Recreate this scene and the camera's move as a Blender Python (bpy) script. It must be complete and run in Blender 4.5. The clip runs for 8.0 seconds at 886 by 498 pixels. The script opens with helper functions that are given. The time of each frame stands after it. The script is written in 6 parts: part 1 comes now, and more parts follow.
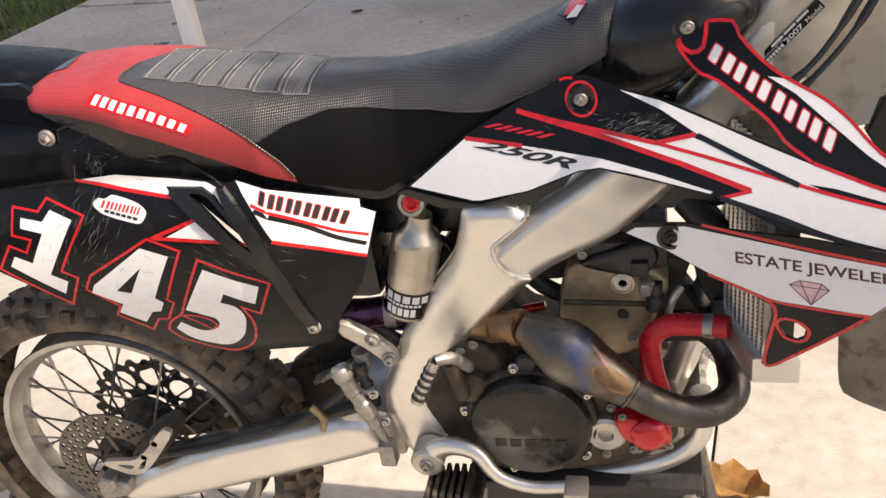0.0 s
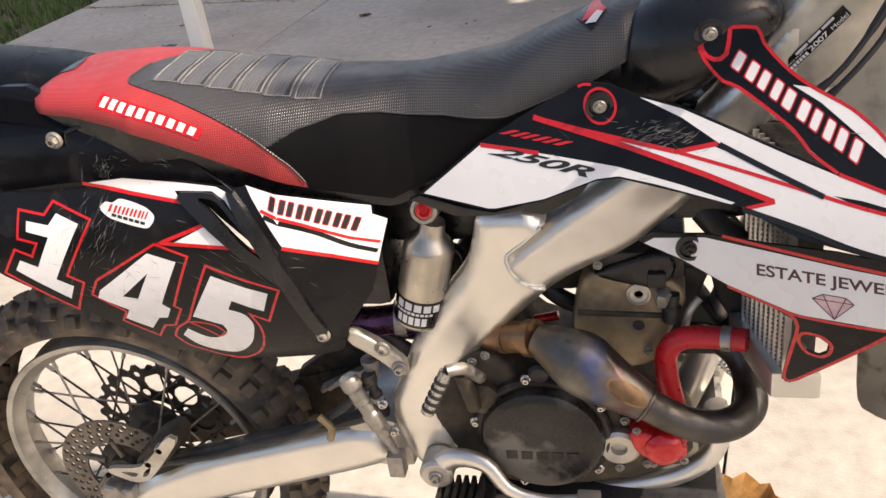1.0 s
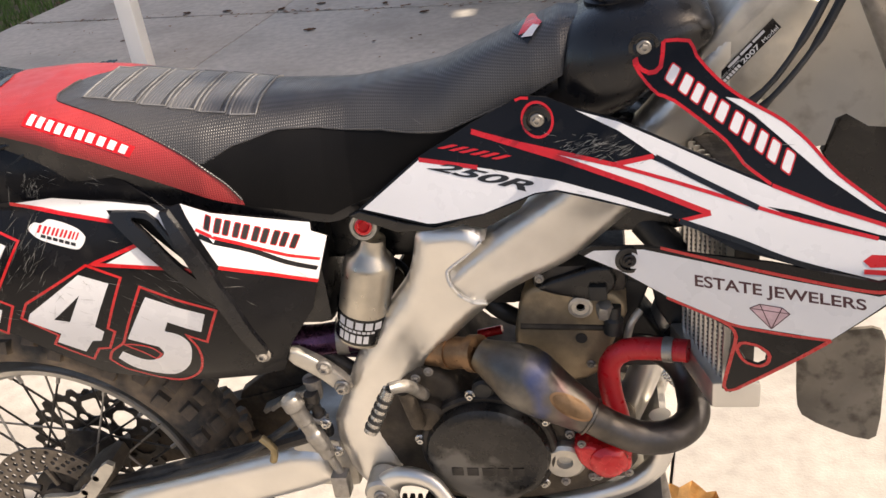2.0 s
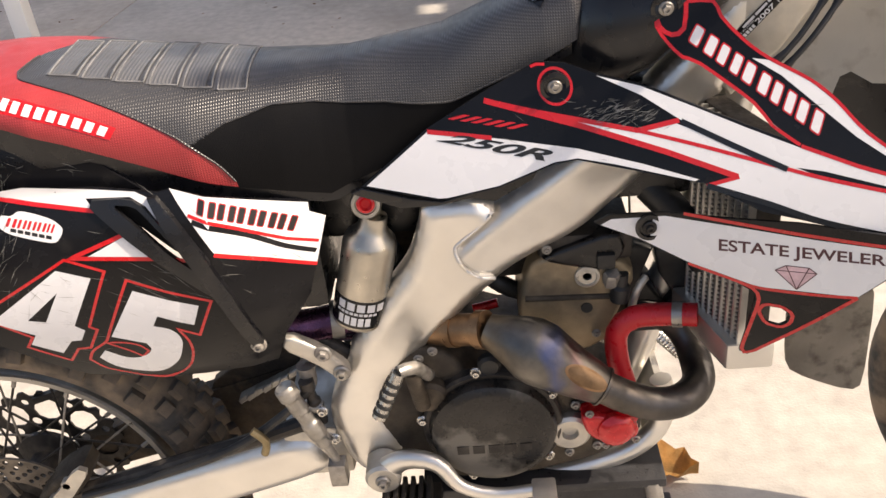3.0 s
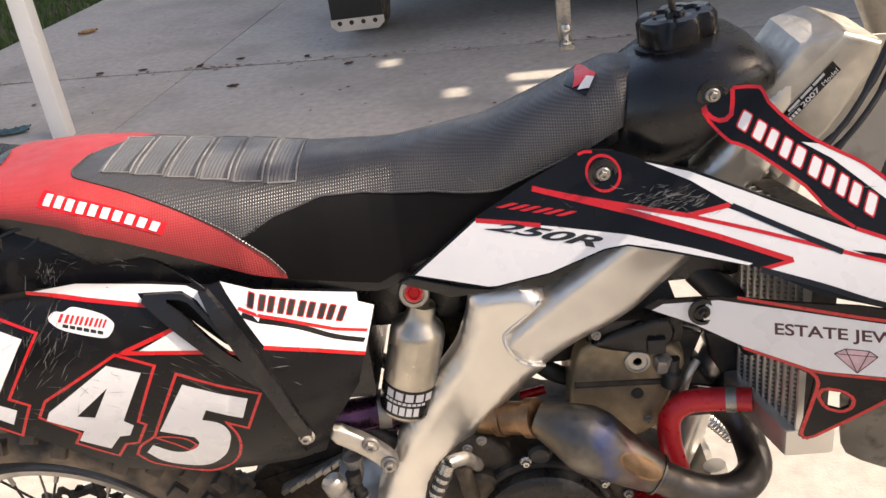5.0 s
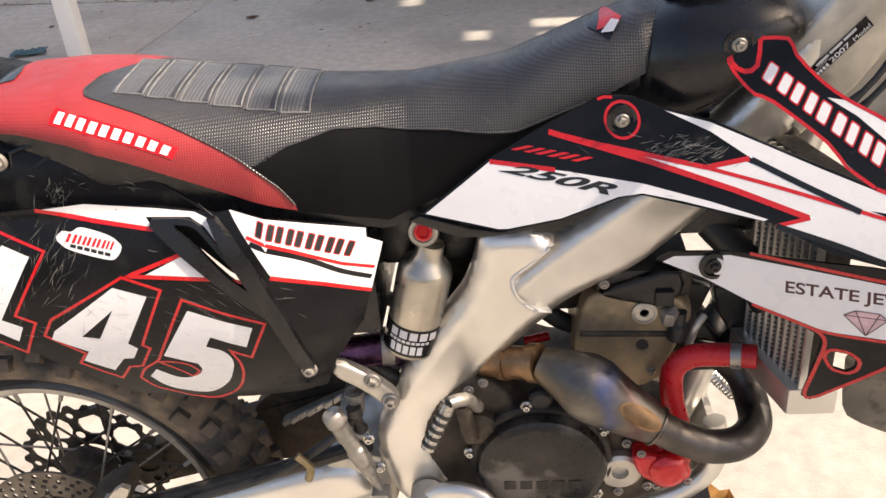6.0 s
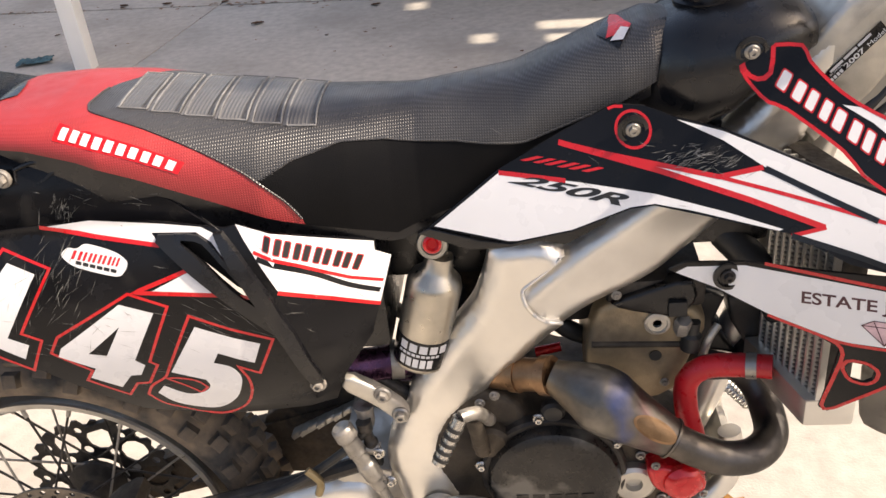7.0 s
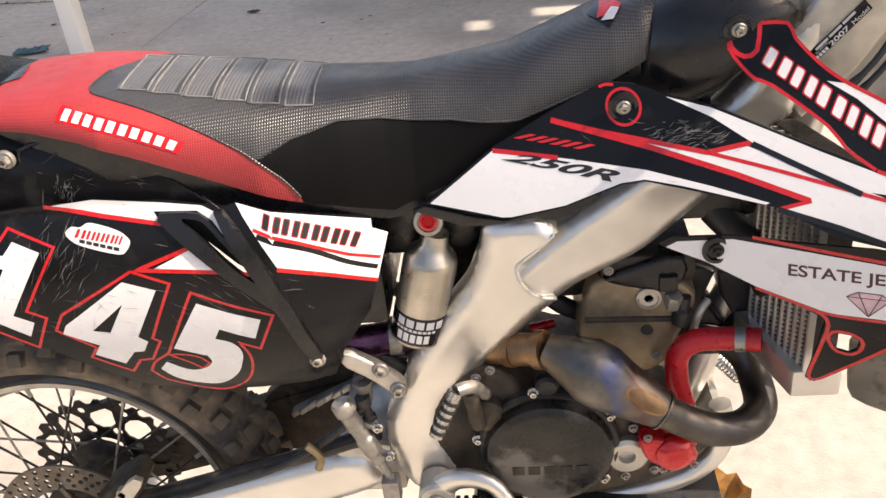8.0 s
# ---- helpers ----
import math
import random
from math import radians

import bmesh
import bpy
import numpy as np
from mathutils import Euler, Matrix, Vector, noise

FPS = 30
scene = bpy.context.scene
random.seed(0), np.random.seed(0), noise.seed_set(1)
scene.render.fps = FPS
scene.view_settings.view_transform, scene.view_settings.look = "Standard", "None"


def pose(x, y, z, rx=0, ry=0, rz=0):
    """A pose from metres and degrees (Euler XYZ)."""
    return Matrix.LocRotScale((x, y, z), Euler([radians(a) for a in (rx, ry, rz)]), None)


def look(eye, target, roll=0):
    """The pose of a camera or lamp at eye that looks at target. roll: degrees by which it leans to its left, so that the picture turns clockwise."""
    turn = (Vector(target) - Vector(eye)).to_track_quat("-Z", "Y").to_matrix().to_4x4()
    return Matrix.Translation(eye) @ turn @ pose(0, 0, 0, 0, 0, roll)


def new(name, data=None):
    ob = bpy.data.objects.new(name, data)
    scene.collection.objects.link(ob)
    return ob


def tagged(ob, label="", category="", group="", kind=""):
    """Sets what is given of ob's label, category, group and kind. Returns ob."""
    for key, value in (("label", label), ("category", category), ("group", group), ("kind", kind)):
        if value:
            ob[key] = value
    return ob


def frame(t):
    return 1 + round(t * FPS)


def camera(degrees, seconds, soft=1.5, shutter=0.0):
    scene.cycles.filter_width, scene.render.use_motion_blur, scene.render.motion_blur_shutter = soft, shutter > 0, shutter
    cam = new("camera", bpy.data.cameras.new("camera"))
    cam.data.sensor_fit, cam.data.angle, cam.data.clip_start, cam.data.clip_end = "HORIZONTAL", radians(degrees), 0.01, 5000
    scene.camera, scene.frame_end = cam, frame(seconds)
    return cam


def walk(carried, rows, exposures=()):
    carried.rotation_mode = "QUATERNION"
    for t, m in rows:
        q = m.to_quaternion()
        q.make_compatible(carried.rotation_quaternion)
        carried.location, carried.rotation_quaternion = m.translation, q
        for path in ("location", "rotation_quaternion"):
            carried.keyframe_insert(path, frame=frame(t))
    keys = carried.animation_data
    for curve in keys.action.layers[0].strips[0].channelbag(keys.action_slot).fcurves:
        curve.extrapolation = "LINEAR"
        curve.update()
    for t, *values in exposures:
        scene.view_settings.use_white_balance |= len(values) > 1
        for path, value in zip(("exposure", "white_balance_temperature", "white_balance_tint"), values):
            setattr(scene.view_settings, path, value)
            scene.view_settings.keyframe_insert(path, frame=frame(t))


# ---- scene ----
cam = camera(51.8, 8.0)
PATH = [
    (0, (0.964, -1.149, 1.438), (0.501, 0.521, 0.439), -9.1),
    (0.5, (0.944, -1.126, 1.435), (0.526, 0.542, 0.414), -7.7),
    (1, (0.947, -1.129, 1.432), (0.476, 0.544, 0.443), -8.6),
    (1.5, (0.963, -1.116, 1.432), (0.574, 0.586, 0.455), -7.1),
    (1.7, (0.974, -1.123, 1.428), (0.574, 0.585, 0.467), -7.2),
    (2.8, (0.831, -1.082, 1.427), (0.686, 0.605, 0.363), -8.0),
    (3, (0.802, -1.082, 1.43), (0.676, 0.605, 0.364), -6.5),
    (3.5, (0.783, -1.085, 1.444), (0.64, 0.644, 0.449), -5.2),
    (4, (0.777, -1.073, 1.448), (0.558, 0.69, 0.529), -8.1),
    (4.2, (0.771, -1.075, 1.449), (0.574, 0.697, 0.541), -7.1),
    (5.3, (0.769, -1.073, 1.442), (0.619, 0.693, 0.517), -8.2),
    (5.5, (0.779, -1.074, 1.442), (0.606, 0.681, 0.498), -8.9),
    (6, (0.769, -1.068, 1.432), (0.579, 0.645, 0.416), -5.5),
    (6.5, (0.764, -1.057, 1.433), (0.577, 0.647, 0.404), -4.4),
    (7, (0.766, -1.049, 1.436), (0.56, 0.664, 0.425), -6.4),
    (7.5, (0.77, -1.058, 1.434), (0.553, 0.65, 0.416), -7.2),
    (8, (0.77, -1.078, 1.435), (0.568, 0.624, 0.404), -6.7),
]
walk(cam, [(t, look(eye, target, roll)) for t, eye, target, roll in PATH], [(0.0, 0.95, 7800, 14), (8.0, 1.12, 7800, 14)])

# ---- light ----
SUN_EL, SUN_AZ = radians(45), radians(94)      # height, and turn from +y towards +x
sun_way = Vector((math.sin(SUN_AZ) * math.cos(SUN_EL), math.cos(SUN_AZ) * math.cos(SUN_EL), math.sin(SUN_EL)))
world = bpy.data.worlds.new("sky")
scene.world = world
world.use_nodes = True
sky = world.node_tree.nodes.new("ShaderNodeTexSky")
sky.sky_type, sky.sun_disc, sky.sun_elevation, sky.sun_rotation = "NISHITA", False, SUN_EL, SUN_AZ
sky.air_density, sky.dust_density, sky.ozone_density = 0.8, 3.0, 0.5
back = world.node_tree.nodes["Background"]
back.inputs[1].default_value = 0.14
world.node_tree.links.new(sky.outputs[0], back.inputs[0])
sun = new("sun", bpy.data.lights.new("sun", "SUN"))
sun.data.energy, sun.data.angle, sun.data.color = 3.5, radians(0.53), (1.0, 0.96, 0.9)
sun.matrix_world = look((0, 0, 6), Vector((0, 0, 6)) - sun_way)


# ---- materials ----
def material(name, colour, rough=0.5, metal=0.0, spots=(0.8, 1.2), scale=8.0, fine=0.0, fine_scale=300.0, coat=0.0, spec=0.5, rough_vary=0.15, dirt=None, dirt_scale=6.0, dirt_at=(0.55, 0.75), dirt_rough=0.9, island=0.0):
    """A surface with colour mottling, roughness variation, fine relief and optional patches of dirt."""
    m = bpy.data.materials.new(name)
    m.use_nodes = True
    n, l = m.node_tree.nodes, m.node_tree.links
    b = n["Principled BSDF"]
    b.inputs["Roughness"].default_value, b.inputs["Metallic"].default_value = rough, metal
    b.inputs["Coat Weight"].default_value, b.inputs["Specular IOR Level"].default_value = coat, spec
    b.inputs["Coat Roughness"].default_value = 0.08
    co = n.new("ShaderNodeTexCoord").outputs["Object"]

    def noisy(s, detail=5):
        t = n.new("ShaderNodeTexNoise")
        t.inputs["Scale"].default_value, t.inputs["Detail"].default_value = s, detail
        l.new(co, t.inputs["Vector"])
        return t.outputs["Fac"]

    def spread(v, a, b2, lo, hi):
        r = n.new("ShaderNodeMapRange")
        for i, x in enumerate((a, b2, lo, hi)):
            r.inputs[i + 1].default_value = x
        l.new(v, r.inputs[0])
        return r.outputs[0]

    base = n.new("ShaderNodeMix")
    base.data_type, base.blend_type = "RGBA", "MULTIPLY"
    base.inputs[0].default_value = 1.0
    base.inputs[6].default_value = (*colour, 1)
    grey = n.new("ShaderNodeCombineColor")
    v = spread(noisy(scale), 0.3, 0.7, *spots)
    for i in range(3):
        l.new(v, grey.inputs[i])
    l.new(grey.outputs[0], base.inputs[7])
    out = base.outputs[2]
    rv = spread(noisy(scale * 5), 0.3, 0.7, max(0.02, rough - rough_vary), min(1, rough + rough_vary))
    if dirt:
        f = spread(noisy(dirt_scale, 9), dirt_at[0], dirt_at[1], 0, 1)
        mix = n.new("ShaderNodeMix")
        mix.data_type = "RGBA"
        l.new(f, mix.inputs[0])
        l.new(out, mix.inputs[6])
        mix.inputs[7].default_value = (*dirt, 1)
        out = mix.outputs[2]
        mr = n.new("ShaderNodeMix")
        l.new(f, mr.inputs[0])
        l.new(rv, mr.inputs[2])
        mr.inputs[3].default_value = dirt_rough
        rv = mr.outputs[0]
        mm = spread(f, 0, 1, metal, metal * 0.2)
        l.new(mm, b.inputs["Metallic"])
    if island:
        g = n.new("ShaderNodeNewGeometry")
        mix = n.new("ShaderNodeMix")
        mix.data_type, mix.blend_type = "RGBA", "MULTIPLY"
        mix.inputs[0].default_value = 1.0
        l.new(out, mix.inputs[6])
        c2 = n.new("ShaderNodeCombineColor")
        v2 = spread(g.outputs["Random Per Island"], 0, 1, 1 - island, 1 + island)
        for i in range(3):
            l.new(v2, c2.inputs[i])
        l.new(c2.outputs[0], mix.inputs[7])
        out = mix.outputs[2]
    l.new(out, b.inputs["Base Color"])
    l.new(rv, b.inputs["Roughness"])
    if fine:
        bump = n.new("ShaderNodeBump")
        bump.inputs["Strength"].default_value, bump.inputs["Distance"].default_value = fine, 0.002
        l.new(noisy(fine_scale, 3), bump.inputs["Height"])
        l.new(bump.outputs[0], b.inputs["Normal"])
    return m


def weave(name, colour, rough, cell, strength=0.6, turns=(0, 90)):
    """Vinyl with a fine embossed grip of ribs and rows."""
    m = material(name, colour, rough, 0, (0.85, 1.15), 10, rough_vary=0.08)
    n, l = m.node_tree.nodes, m.node_tree.links
    co = n.new("ShaderNodeTexCoord")
    waves = []
    for turn in turns:
        mp = n.new("ShaderNodeMapping")
        mp.inputs["Rotation"].default_value = (0, radians(turn), 0)
        w = n.new("ShaderNodeTexWave")
        w.bands_direction = "X"
        w.inputs["Scale"].default_value = 0.314 / cell
        l.new(co.outputs["Object"], mp.inputs[0])
        l.new(mp.outputs[0], w.inputs[0])
        waves.append(w.outputs["Fac"])
    mul = n.new("ShaderNodeMath")
    mul.operation = "MULTIPLY"
    l.new(waves[0], mul.inputs[0])
    l.new(waves[-1], mul.inputs[1])
    bump = n.new("ShaderNodeBump")
    bump.inputs["Strength"].default_value, bump.inputs["Distance"].default_value = strength, 0.0012
    l.new(mul.outputs[0], bump.inputs["Height"])
    l.new(bump.outputs[0], n["Principled BSDF"].inputs["Normal"])
    return m


def heat_tinted(name):
    """Bare titanium, straw to blue to grey along the pipe, with soot."""
    m = material(name, (0.3, 0.27, 0.24), 0.48, 1.0, (0.5, 1.2), 14, 0.2, 120, rough_vary=0.16)
    n, l = m.node_tree.nodes, m.node_tree.links
    co = n.new("ShaderNodeTexCoord")
    sep = n.new("ShaderNodeSeparateXYZ")
    l.new(co.outputs["Object"], sep.inputs[0])
    nz = n.new("ShaderNodeTexNoise")
    nz.inputs["Scale"].default_value = 18
    l.new(co.outputs["Object"], nz.inputs["Vector"])
    add = n.new("ShaderNodeMath")
    add.operation = "MULTIPLY_ADD"
    l.new(nz.outputs["Fac"], add.inputs[0])
    add.inputs[1].default_value = 0.05
    l.new(sep.outputs["X"], add.inputs[2])
    r = n.new("ShaderNodeMapRange")
    r.inputs[1].default_value, r.inputs[2].default_value = 0.74, 1.1
    l.new(add.outputs[0], r.inputs[0])
    ramp = n.new("ShaderNodeValToRGB")
    e = ramp.color_ramp.elements
    e[0].position, e[0].color = 0.0, (0.4, 0.22, 0.11, 1)
    e[1].position, e[1].color = 1.0, (0.085, 0.08, 0.078, 1)
    for p, c in ((0.13, (0.25, 0.2, 0.145, 1)), (0.26, (0.22, 0.205, 0.185, 1)), (0.36, (0.2, 0.19, 0.175, 1)), (0.4, (0.13, 0.15, 0.26, 1)), (0.43, (0.2, 0.18, 0.165, 1)), (0.48, (0.21, 0.14, 0.135, 1)), (0.52, (0.2, 0.18, 0.16, 1)), (0.66, (0.15, 0.135, 0.12, 1)), (0.78, (0.09, 0.085, 0.082, 1))):
        x = e.new(p)
        x.color = c
    l.new(r.outputs[0], ramp.inputs[0])
    base = [x for x in n if x.bl_idname == "ShaderNodeMix"][0]
    l.new(ramp.outputs[0], base.inputs[6])
    return m


WHITE = material("white_plastic", (0.72, 0.72, 0.73), 0.3, 0, (0.94, 1.04), 6, coat=0.2, dirt=(0.55, 0.5, 0.42), dirt_scale=9, dirt_at=(0.68, 0.9), dirt_rough=0.6)
DULL_WHITE = material("dull_white_plastic", (0.62, 0.58, 0.5), 0.55, 0, (0.8, 1.1), 7, 0.1, 200, dirt=(0.3, 0.25, 0.19), dirt_scale=26, dirt_at=(0.55, 0.8))
BLACK = material("black_plastic", (0.005, 0.005, 0.006), 0.2, 0, (0.7, 1.5), 7, 0.05, 260, spec=0.22, rough_vary=0.12, dirt=(0.035, 0.031, 0.027), dirt_scale=17, dirt_at=(0.6, 0.9), dirt_rough=0.5)
TANK_BLACK = material("satin_black_plastic", (0.005, 0.005, 0.006), 0.3, 0, (0.7, 1.5), 9, 0.07, 420, spec=0.5, rough_vary=0.12, dirt=(0.03, 0.028, 0.025), dirt_scale=30, dirt_at=(0.62, 0.9), dirt_rough=0.7)
DECAL_BLACK = material("black_decal_vinyl", (0.005, 0.005, 0.006), 0.24, 0, (0.7, 1.4), 9, coat=0.1, spec=0.4, rough_vary=0.1, dirt=(0.045, 0.04, 0.036), dirt_scale=14, dirt_at=(0.62, 0.9), dirt_rough=0.5)
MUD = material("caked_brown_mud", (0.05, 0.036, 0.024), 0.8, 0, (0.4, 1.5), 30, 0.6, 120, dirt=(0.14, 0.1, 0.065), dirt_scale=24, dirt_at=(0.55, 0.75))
RED = material("red_decal_vinyl", (0.52, 0.008, 0.012), 0.3, 0, (0.9, 1.1), 9, coat=0.2)
PINK = material("pink_decal_vinyl", (0.62, 0.42, 0.45), 0.35, 0, (0.7, 1.2), 60)
MAROON = material("dark_maroon_print", (0.06, 0.012, 0.02), 0.4, 0, (0.9, 1.1), 9)
INK = material("black_print", (0.012, 0.012, 0.012), 0.4, 0, (0.9, 1.1), 9)
SILVER_PRINT = material("silver_print", (0.6, 0.6, 0.62), 0.4, 0, (0.9, 1.1), 40)
SCUFF = material("grey_scuffed_plastic", (0.2, 0.195, 0.18), 0.7, 0, (0.3, 1.5), 60, 0.3, 500)
RED_VINYL = weave("red_grip_vinyl", (0.31, 0.028, 0.03), 0.42, 0.003, 0.3)
GRIP_VINYL = weave("black_grip_vinyl", (0.042, 0.042, 0.044), 0.36, 0.003, 0.5)
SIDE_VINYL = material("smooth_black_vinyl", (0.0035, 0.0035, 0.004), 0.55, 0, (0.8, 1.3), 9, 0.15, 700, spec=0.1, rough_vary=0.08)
ALU = material("brushed_aluminium", (0.76, 0.735, 0.685), 0.36, 0.9, (0.9, 1.06), 9, 0.04, 500, rough_vary=0.08, dirt=(0.48, 0.43, 0.36), dirt_scale=6, dirt_at=(0.6, 0.95), dirt_rough=0.5)
CAST = material("cast_aluminium", (0.58, 0.55, 0.49), 0.46, 0.8, (0.8, 1.1), 16, 0.12, 500, dirt=(0.36, 0.31, 0.24), dirt_scale=14, dirt_at=(0.5, 0.8), dirt_rough=0.8)
HEAD = material("brown_stained_alloy", (0.42, 0.33, 0.215), 0.5, 0.6, (0.4, 1.2), 12, 0.3, 320, dirt=(0.1, 0.075, 0.05), dirt_scale=13, dirt_at=(0.52, 0.74), dirt_rough=0.9)
DIRTY = material("grimy_engine_alloy", (0.075, 0.06, 0.044), 0.55, 0.5, (0.5, 1.4), 22, 0.4, 320, dirt=(0.03, 0.023, 0.017), dirt_scale=18, dirt_at=(0.44, 0.68), dirt_rough=0.9)
DARK_METAL = material("dark_oily_metal", (0.045, 0.04, 0.036), 0.5, 0.5, (0.5, 1.5), 25, 0.3, 300, dirt=(0.12, 0.1, 0.075), dirt_scale=25, dirt_at=(0.55, 0.75))
COVER = material("worn_black_magnesium", (0.022, 0.02, 0.018), 0.3, 0.3, (0.6, 1.4), 20, 0.1, 500, rough_vary=0.1, dirt=(0.13, 0.118, 0.1), dirt_scale=7, dirt_at=(0.56, 0.6), dirt_rough=0.4)
CHROME = material("steel_bolt", (0.6, 0.58, 0.54), 0.28, 1.0, (0.7, 1.1), 60)
STEEL = material("zinc_steel", (0.4, 0.38, 0.35), 0.42, 0.85, (0.6, 1.15), 30, 0.15, 400, dirt=(0.16, 0.13, 0.1), dirt_scale=30, dirt_at=(0.5, 0.75))
RESERVOIR = material("anodised_grey_alloy", (0.5, 0.46, 0.39), 0.34, 0.95, (0.8, 1.15), 20, rough_vary=0.08)
PAD = weave("pad_rubber", (0.09, 0.09, 0.092), 0.36, 0.0046, 0.5, (0,))
# A paler grey than the pads, for their raised rims.
PAD_EDGE = material("pale_pad_edge", (0.16, 0.16, 0.16), 0.4, 0, (0.6, 1.3), 40)
# The flap's shade is put into this darker base grey, under its dirt.
FLAP = material("dusty_shaded_flap", (0.2, 0.175, 0.14), 0.75, 0, (0.6, 1.2), 9, 0.2, 200, dirt=(0.08, 0.068, 0.052), dirt_scale=40, dirt_at=(0.5, 0.7))
TITANIUM = heat_tinted("heat_tinted_titanium")
PURPLE = material("purple_heated_pipe", (0.07, 0.03, 0.06), 0.3, 0.85, (0.5, 1.6), 20)
RED_PAINT = material("red_anodised_alloy", (0.6, 0.01, 0.015), 0.22, 0.25, (0.8, 1.1), 12, coat=0.5)
HOSE_RED = material("red_silicone_hose", (0.5, 0.012, 0.018), 0.36, 0, (0.8, 1.2), 20)
RUBBER = material("dusty_tyre_rubber", (0.032, 0.03, 0.028), 0.75, 0, (0.6, 1.4), 14, 0.3, 300, dirt=(0.24, 0.18, 0.125), dirt_scale=16, dirt_at=(0.38, 0.62), dirt_rough=0.95)
HOSE = material("black_rubber_hose", (0.014, 0.014, 0.014), 0.5, 0, (0.8, 1.3), 20)
RIM = material("dull_rim_alloy", (0.5, 0.48, 0.44), 0.42, 0.85, (0.7, 1.1), 14, 0.1, 300, dirt=(0.26, 0.22, 0.17), dirt_scale=12, dirt_at=(0.45, 0.7), dirt_rough=0.8)
DISC = material("brake_disc_steel", (0.16, 0.14, 0.12), 0.42, 0.85, (0.6, 1.3), 30)
CONCRETE = material("broom_finished_concrete", (0.44, 0.408, 0.364), 0.9, 0, (0.84, 1.1), 22, 0.6, 160, dirt=(0.29, 0.264, 0.23), dirt_scale=1.7, dirt_at=(0.46, 0.8))
SOIL = material("soil", (0.1, 0.075, 0.05), 0.95, 0, (0.7, 1.3), 8, 0.5, 60)
GRASS = material("grass_blades", (0.055, 0.11, 0.022), 0.7, 0, (0.7, 1.4), 5, island=0.4)
LEAF = material("dry_leaf", (0.62, 0.36, 0.13), 0.7, 0, (0.6, 1.3), 30, 0.3, 200, island=0.3)
BROWN_LEAF = material("brown_leaf_litter", (0.16, 0.075, 0.035), 0.8, 0, (0.6, 1.4), 30, island=0.4)
POLE_WHITE = material("white_painted_post", (0.8, 0.8, 0.78), 0.45, 0, (0.94, 1.03), 4, dirt=(0.5, 0.48, 0.42), dirt_scale=9, dirt_at=(0.65, 0.9))
TRUCK_BLACK = material("black_truck_paint", (0.012, 0.012, 0.013), 0.3, 0, (0.8, 1.2), 5)
STAND_BLACK = material("black_powder_coat", (0.018, 0.018, 0.02), 0.42, 0, (0.7, 1.4), 20, 0.2, 300)
BLUE = material("blue_cloth", (0.06, 0.13, 0.15), 0.85, 0, (0.6, 1.3), 20, 0.4, 150)
STUCCO = material("blocker_stucco", (0.5, 0.46, 0.4), 0.9, 0, (0.9, 1.1), 3, 0.4, 150)


# ---- builders ----
def flat(y):
    return lambda x, z: y


def thing(name, x, y, z, label, category, group="", kind=""):
    ob = new(name)
    ob.location = (x, y, z)
    ob.empty_display_size = 0.05
    return tagged(ob, label, category, group, kind)


def mesh_of(bm, smooth=True, angle=35):
    bmesh.ops.recalc_face_normals(bm, faces=bm.faces)
    for f in bm.faces:
        f.smooth = smooth
    for e in bm.edges:
        if len(e.link_faces) == 2 and e.calc_face_angle(0) > radians(angle):
            e.smooth = False
    me = bpy.data.meshes.new("mesh")
    bm.to_mesh(me)
    bm.free()
    return me


def part(name, bm, mat, parent=None, label="", smooth=True, angle=35):
    ob = new(name, mesh_of(bm, smooth, angle))
    ob.data.materials.append(mat)
    if parent:
        ob.parent = parent
        ob.matrix_parent_inverse = Matrix.Translation(parent.location).inverted()
    if label:
        ob["label"] = label
    return ob


def smooth_path(pts, step=0.012):
    """A Catmull-Rom curve through the points."""
    p = [np.array(q, float) for q in pts]
    p = [2 * p[0] - p[1]] + p + [2 * p[-1] - p[-2]]
    out = []
    for i in range(1, len(p) - 2):
        k = max(2, int(np.linalg.norm(p[i + 1] - p[i]) / step))
        for j in range(k):
            t = j / k
            out.append(0.5 * (2 * p[i] + (p[i + 1] - p[i - 1]) * t + (2 * p[i - 1] - 5 * p[i] + 4 * p[i + 1] - p[i + 2]) * t * t + (3 * p[i] - p[i - 1] - 3 * p[i + 1] + p[i + 2]) * t ** 3))
    out.append(p[-2])
    return out


def tube(pts, radius, segs=16, step=0.012, bm=None, flat=1.0, smooth_it=True):
    """A round bar along the points; radius: a number, or (fraction, radius) pairs."""
    bm = bm or bmesh.new()
    q = smooth_path(pts, step) if smooth_it else [np.array(a, float) for a in pts]
    run = np.cumsum([0] + [np.linalg.norm(b - a) for a, b in zip(q, q[1:])])
    run = run / run[-1]
    side = None
    rings = []
    for i, c in enumerate(q):
        d = q[min(i + 1, len(q) - 1)] - q[max(i - 1, 0)]
        d = d / np.linalg.norm(d)
        if side is None:
            side = np.cross(d, (0, 1, 0) if abs(d[1]) < 0.9 else (1, 0, 0))
        side = side - d * (side @ d)
        side = side / np.linalg.norm(side)
        up = np.cross(d, side)
        r = radius if not isinstance(radius, (list, tuple)) else float(np.interp(run[i], [a for a, _ in radius], [b for _, b in radius]))
        rings.append([bm.verts.new(c + r * (math.cos(a) * side * flat + math.sin(a) * up)) for a in np.linspace(0, 2 * math.pi, segs, endpoint=False)])
    for a, b in zip(rings, rings[1:]):
        for k in range(segs):
            bm.faces.new((a[k], a[(k + 1) % segs], b[(k + 1) % segs], b[k]))
    bm.faces.new(rings[0][::-1])
    bm.faces.new(rings[-1])
    return bm


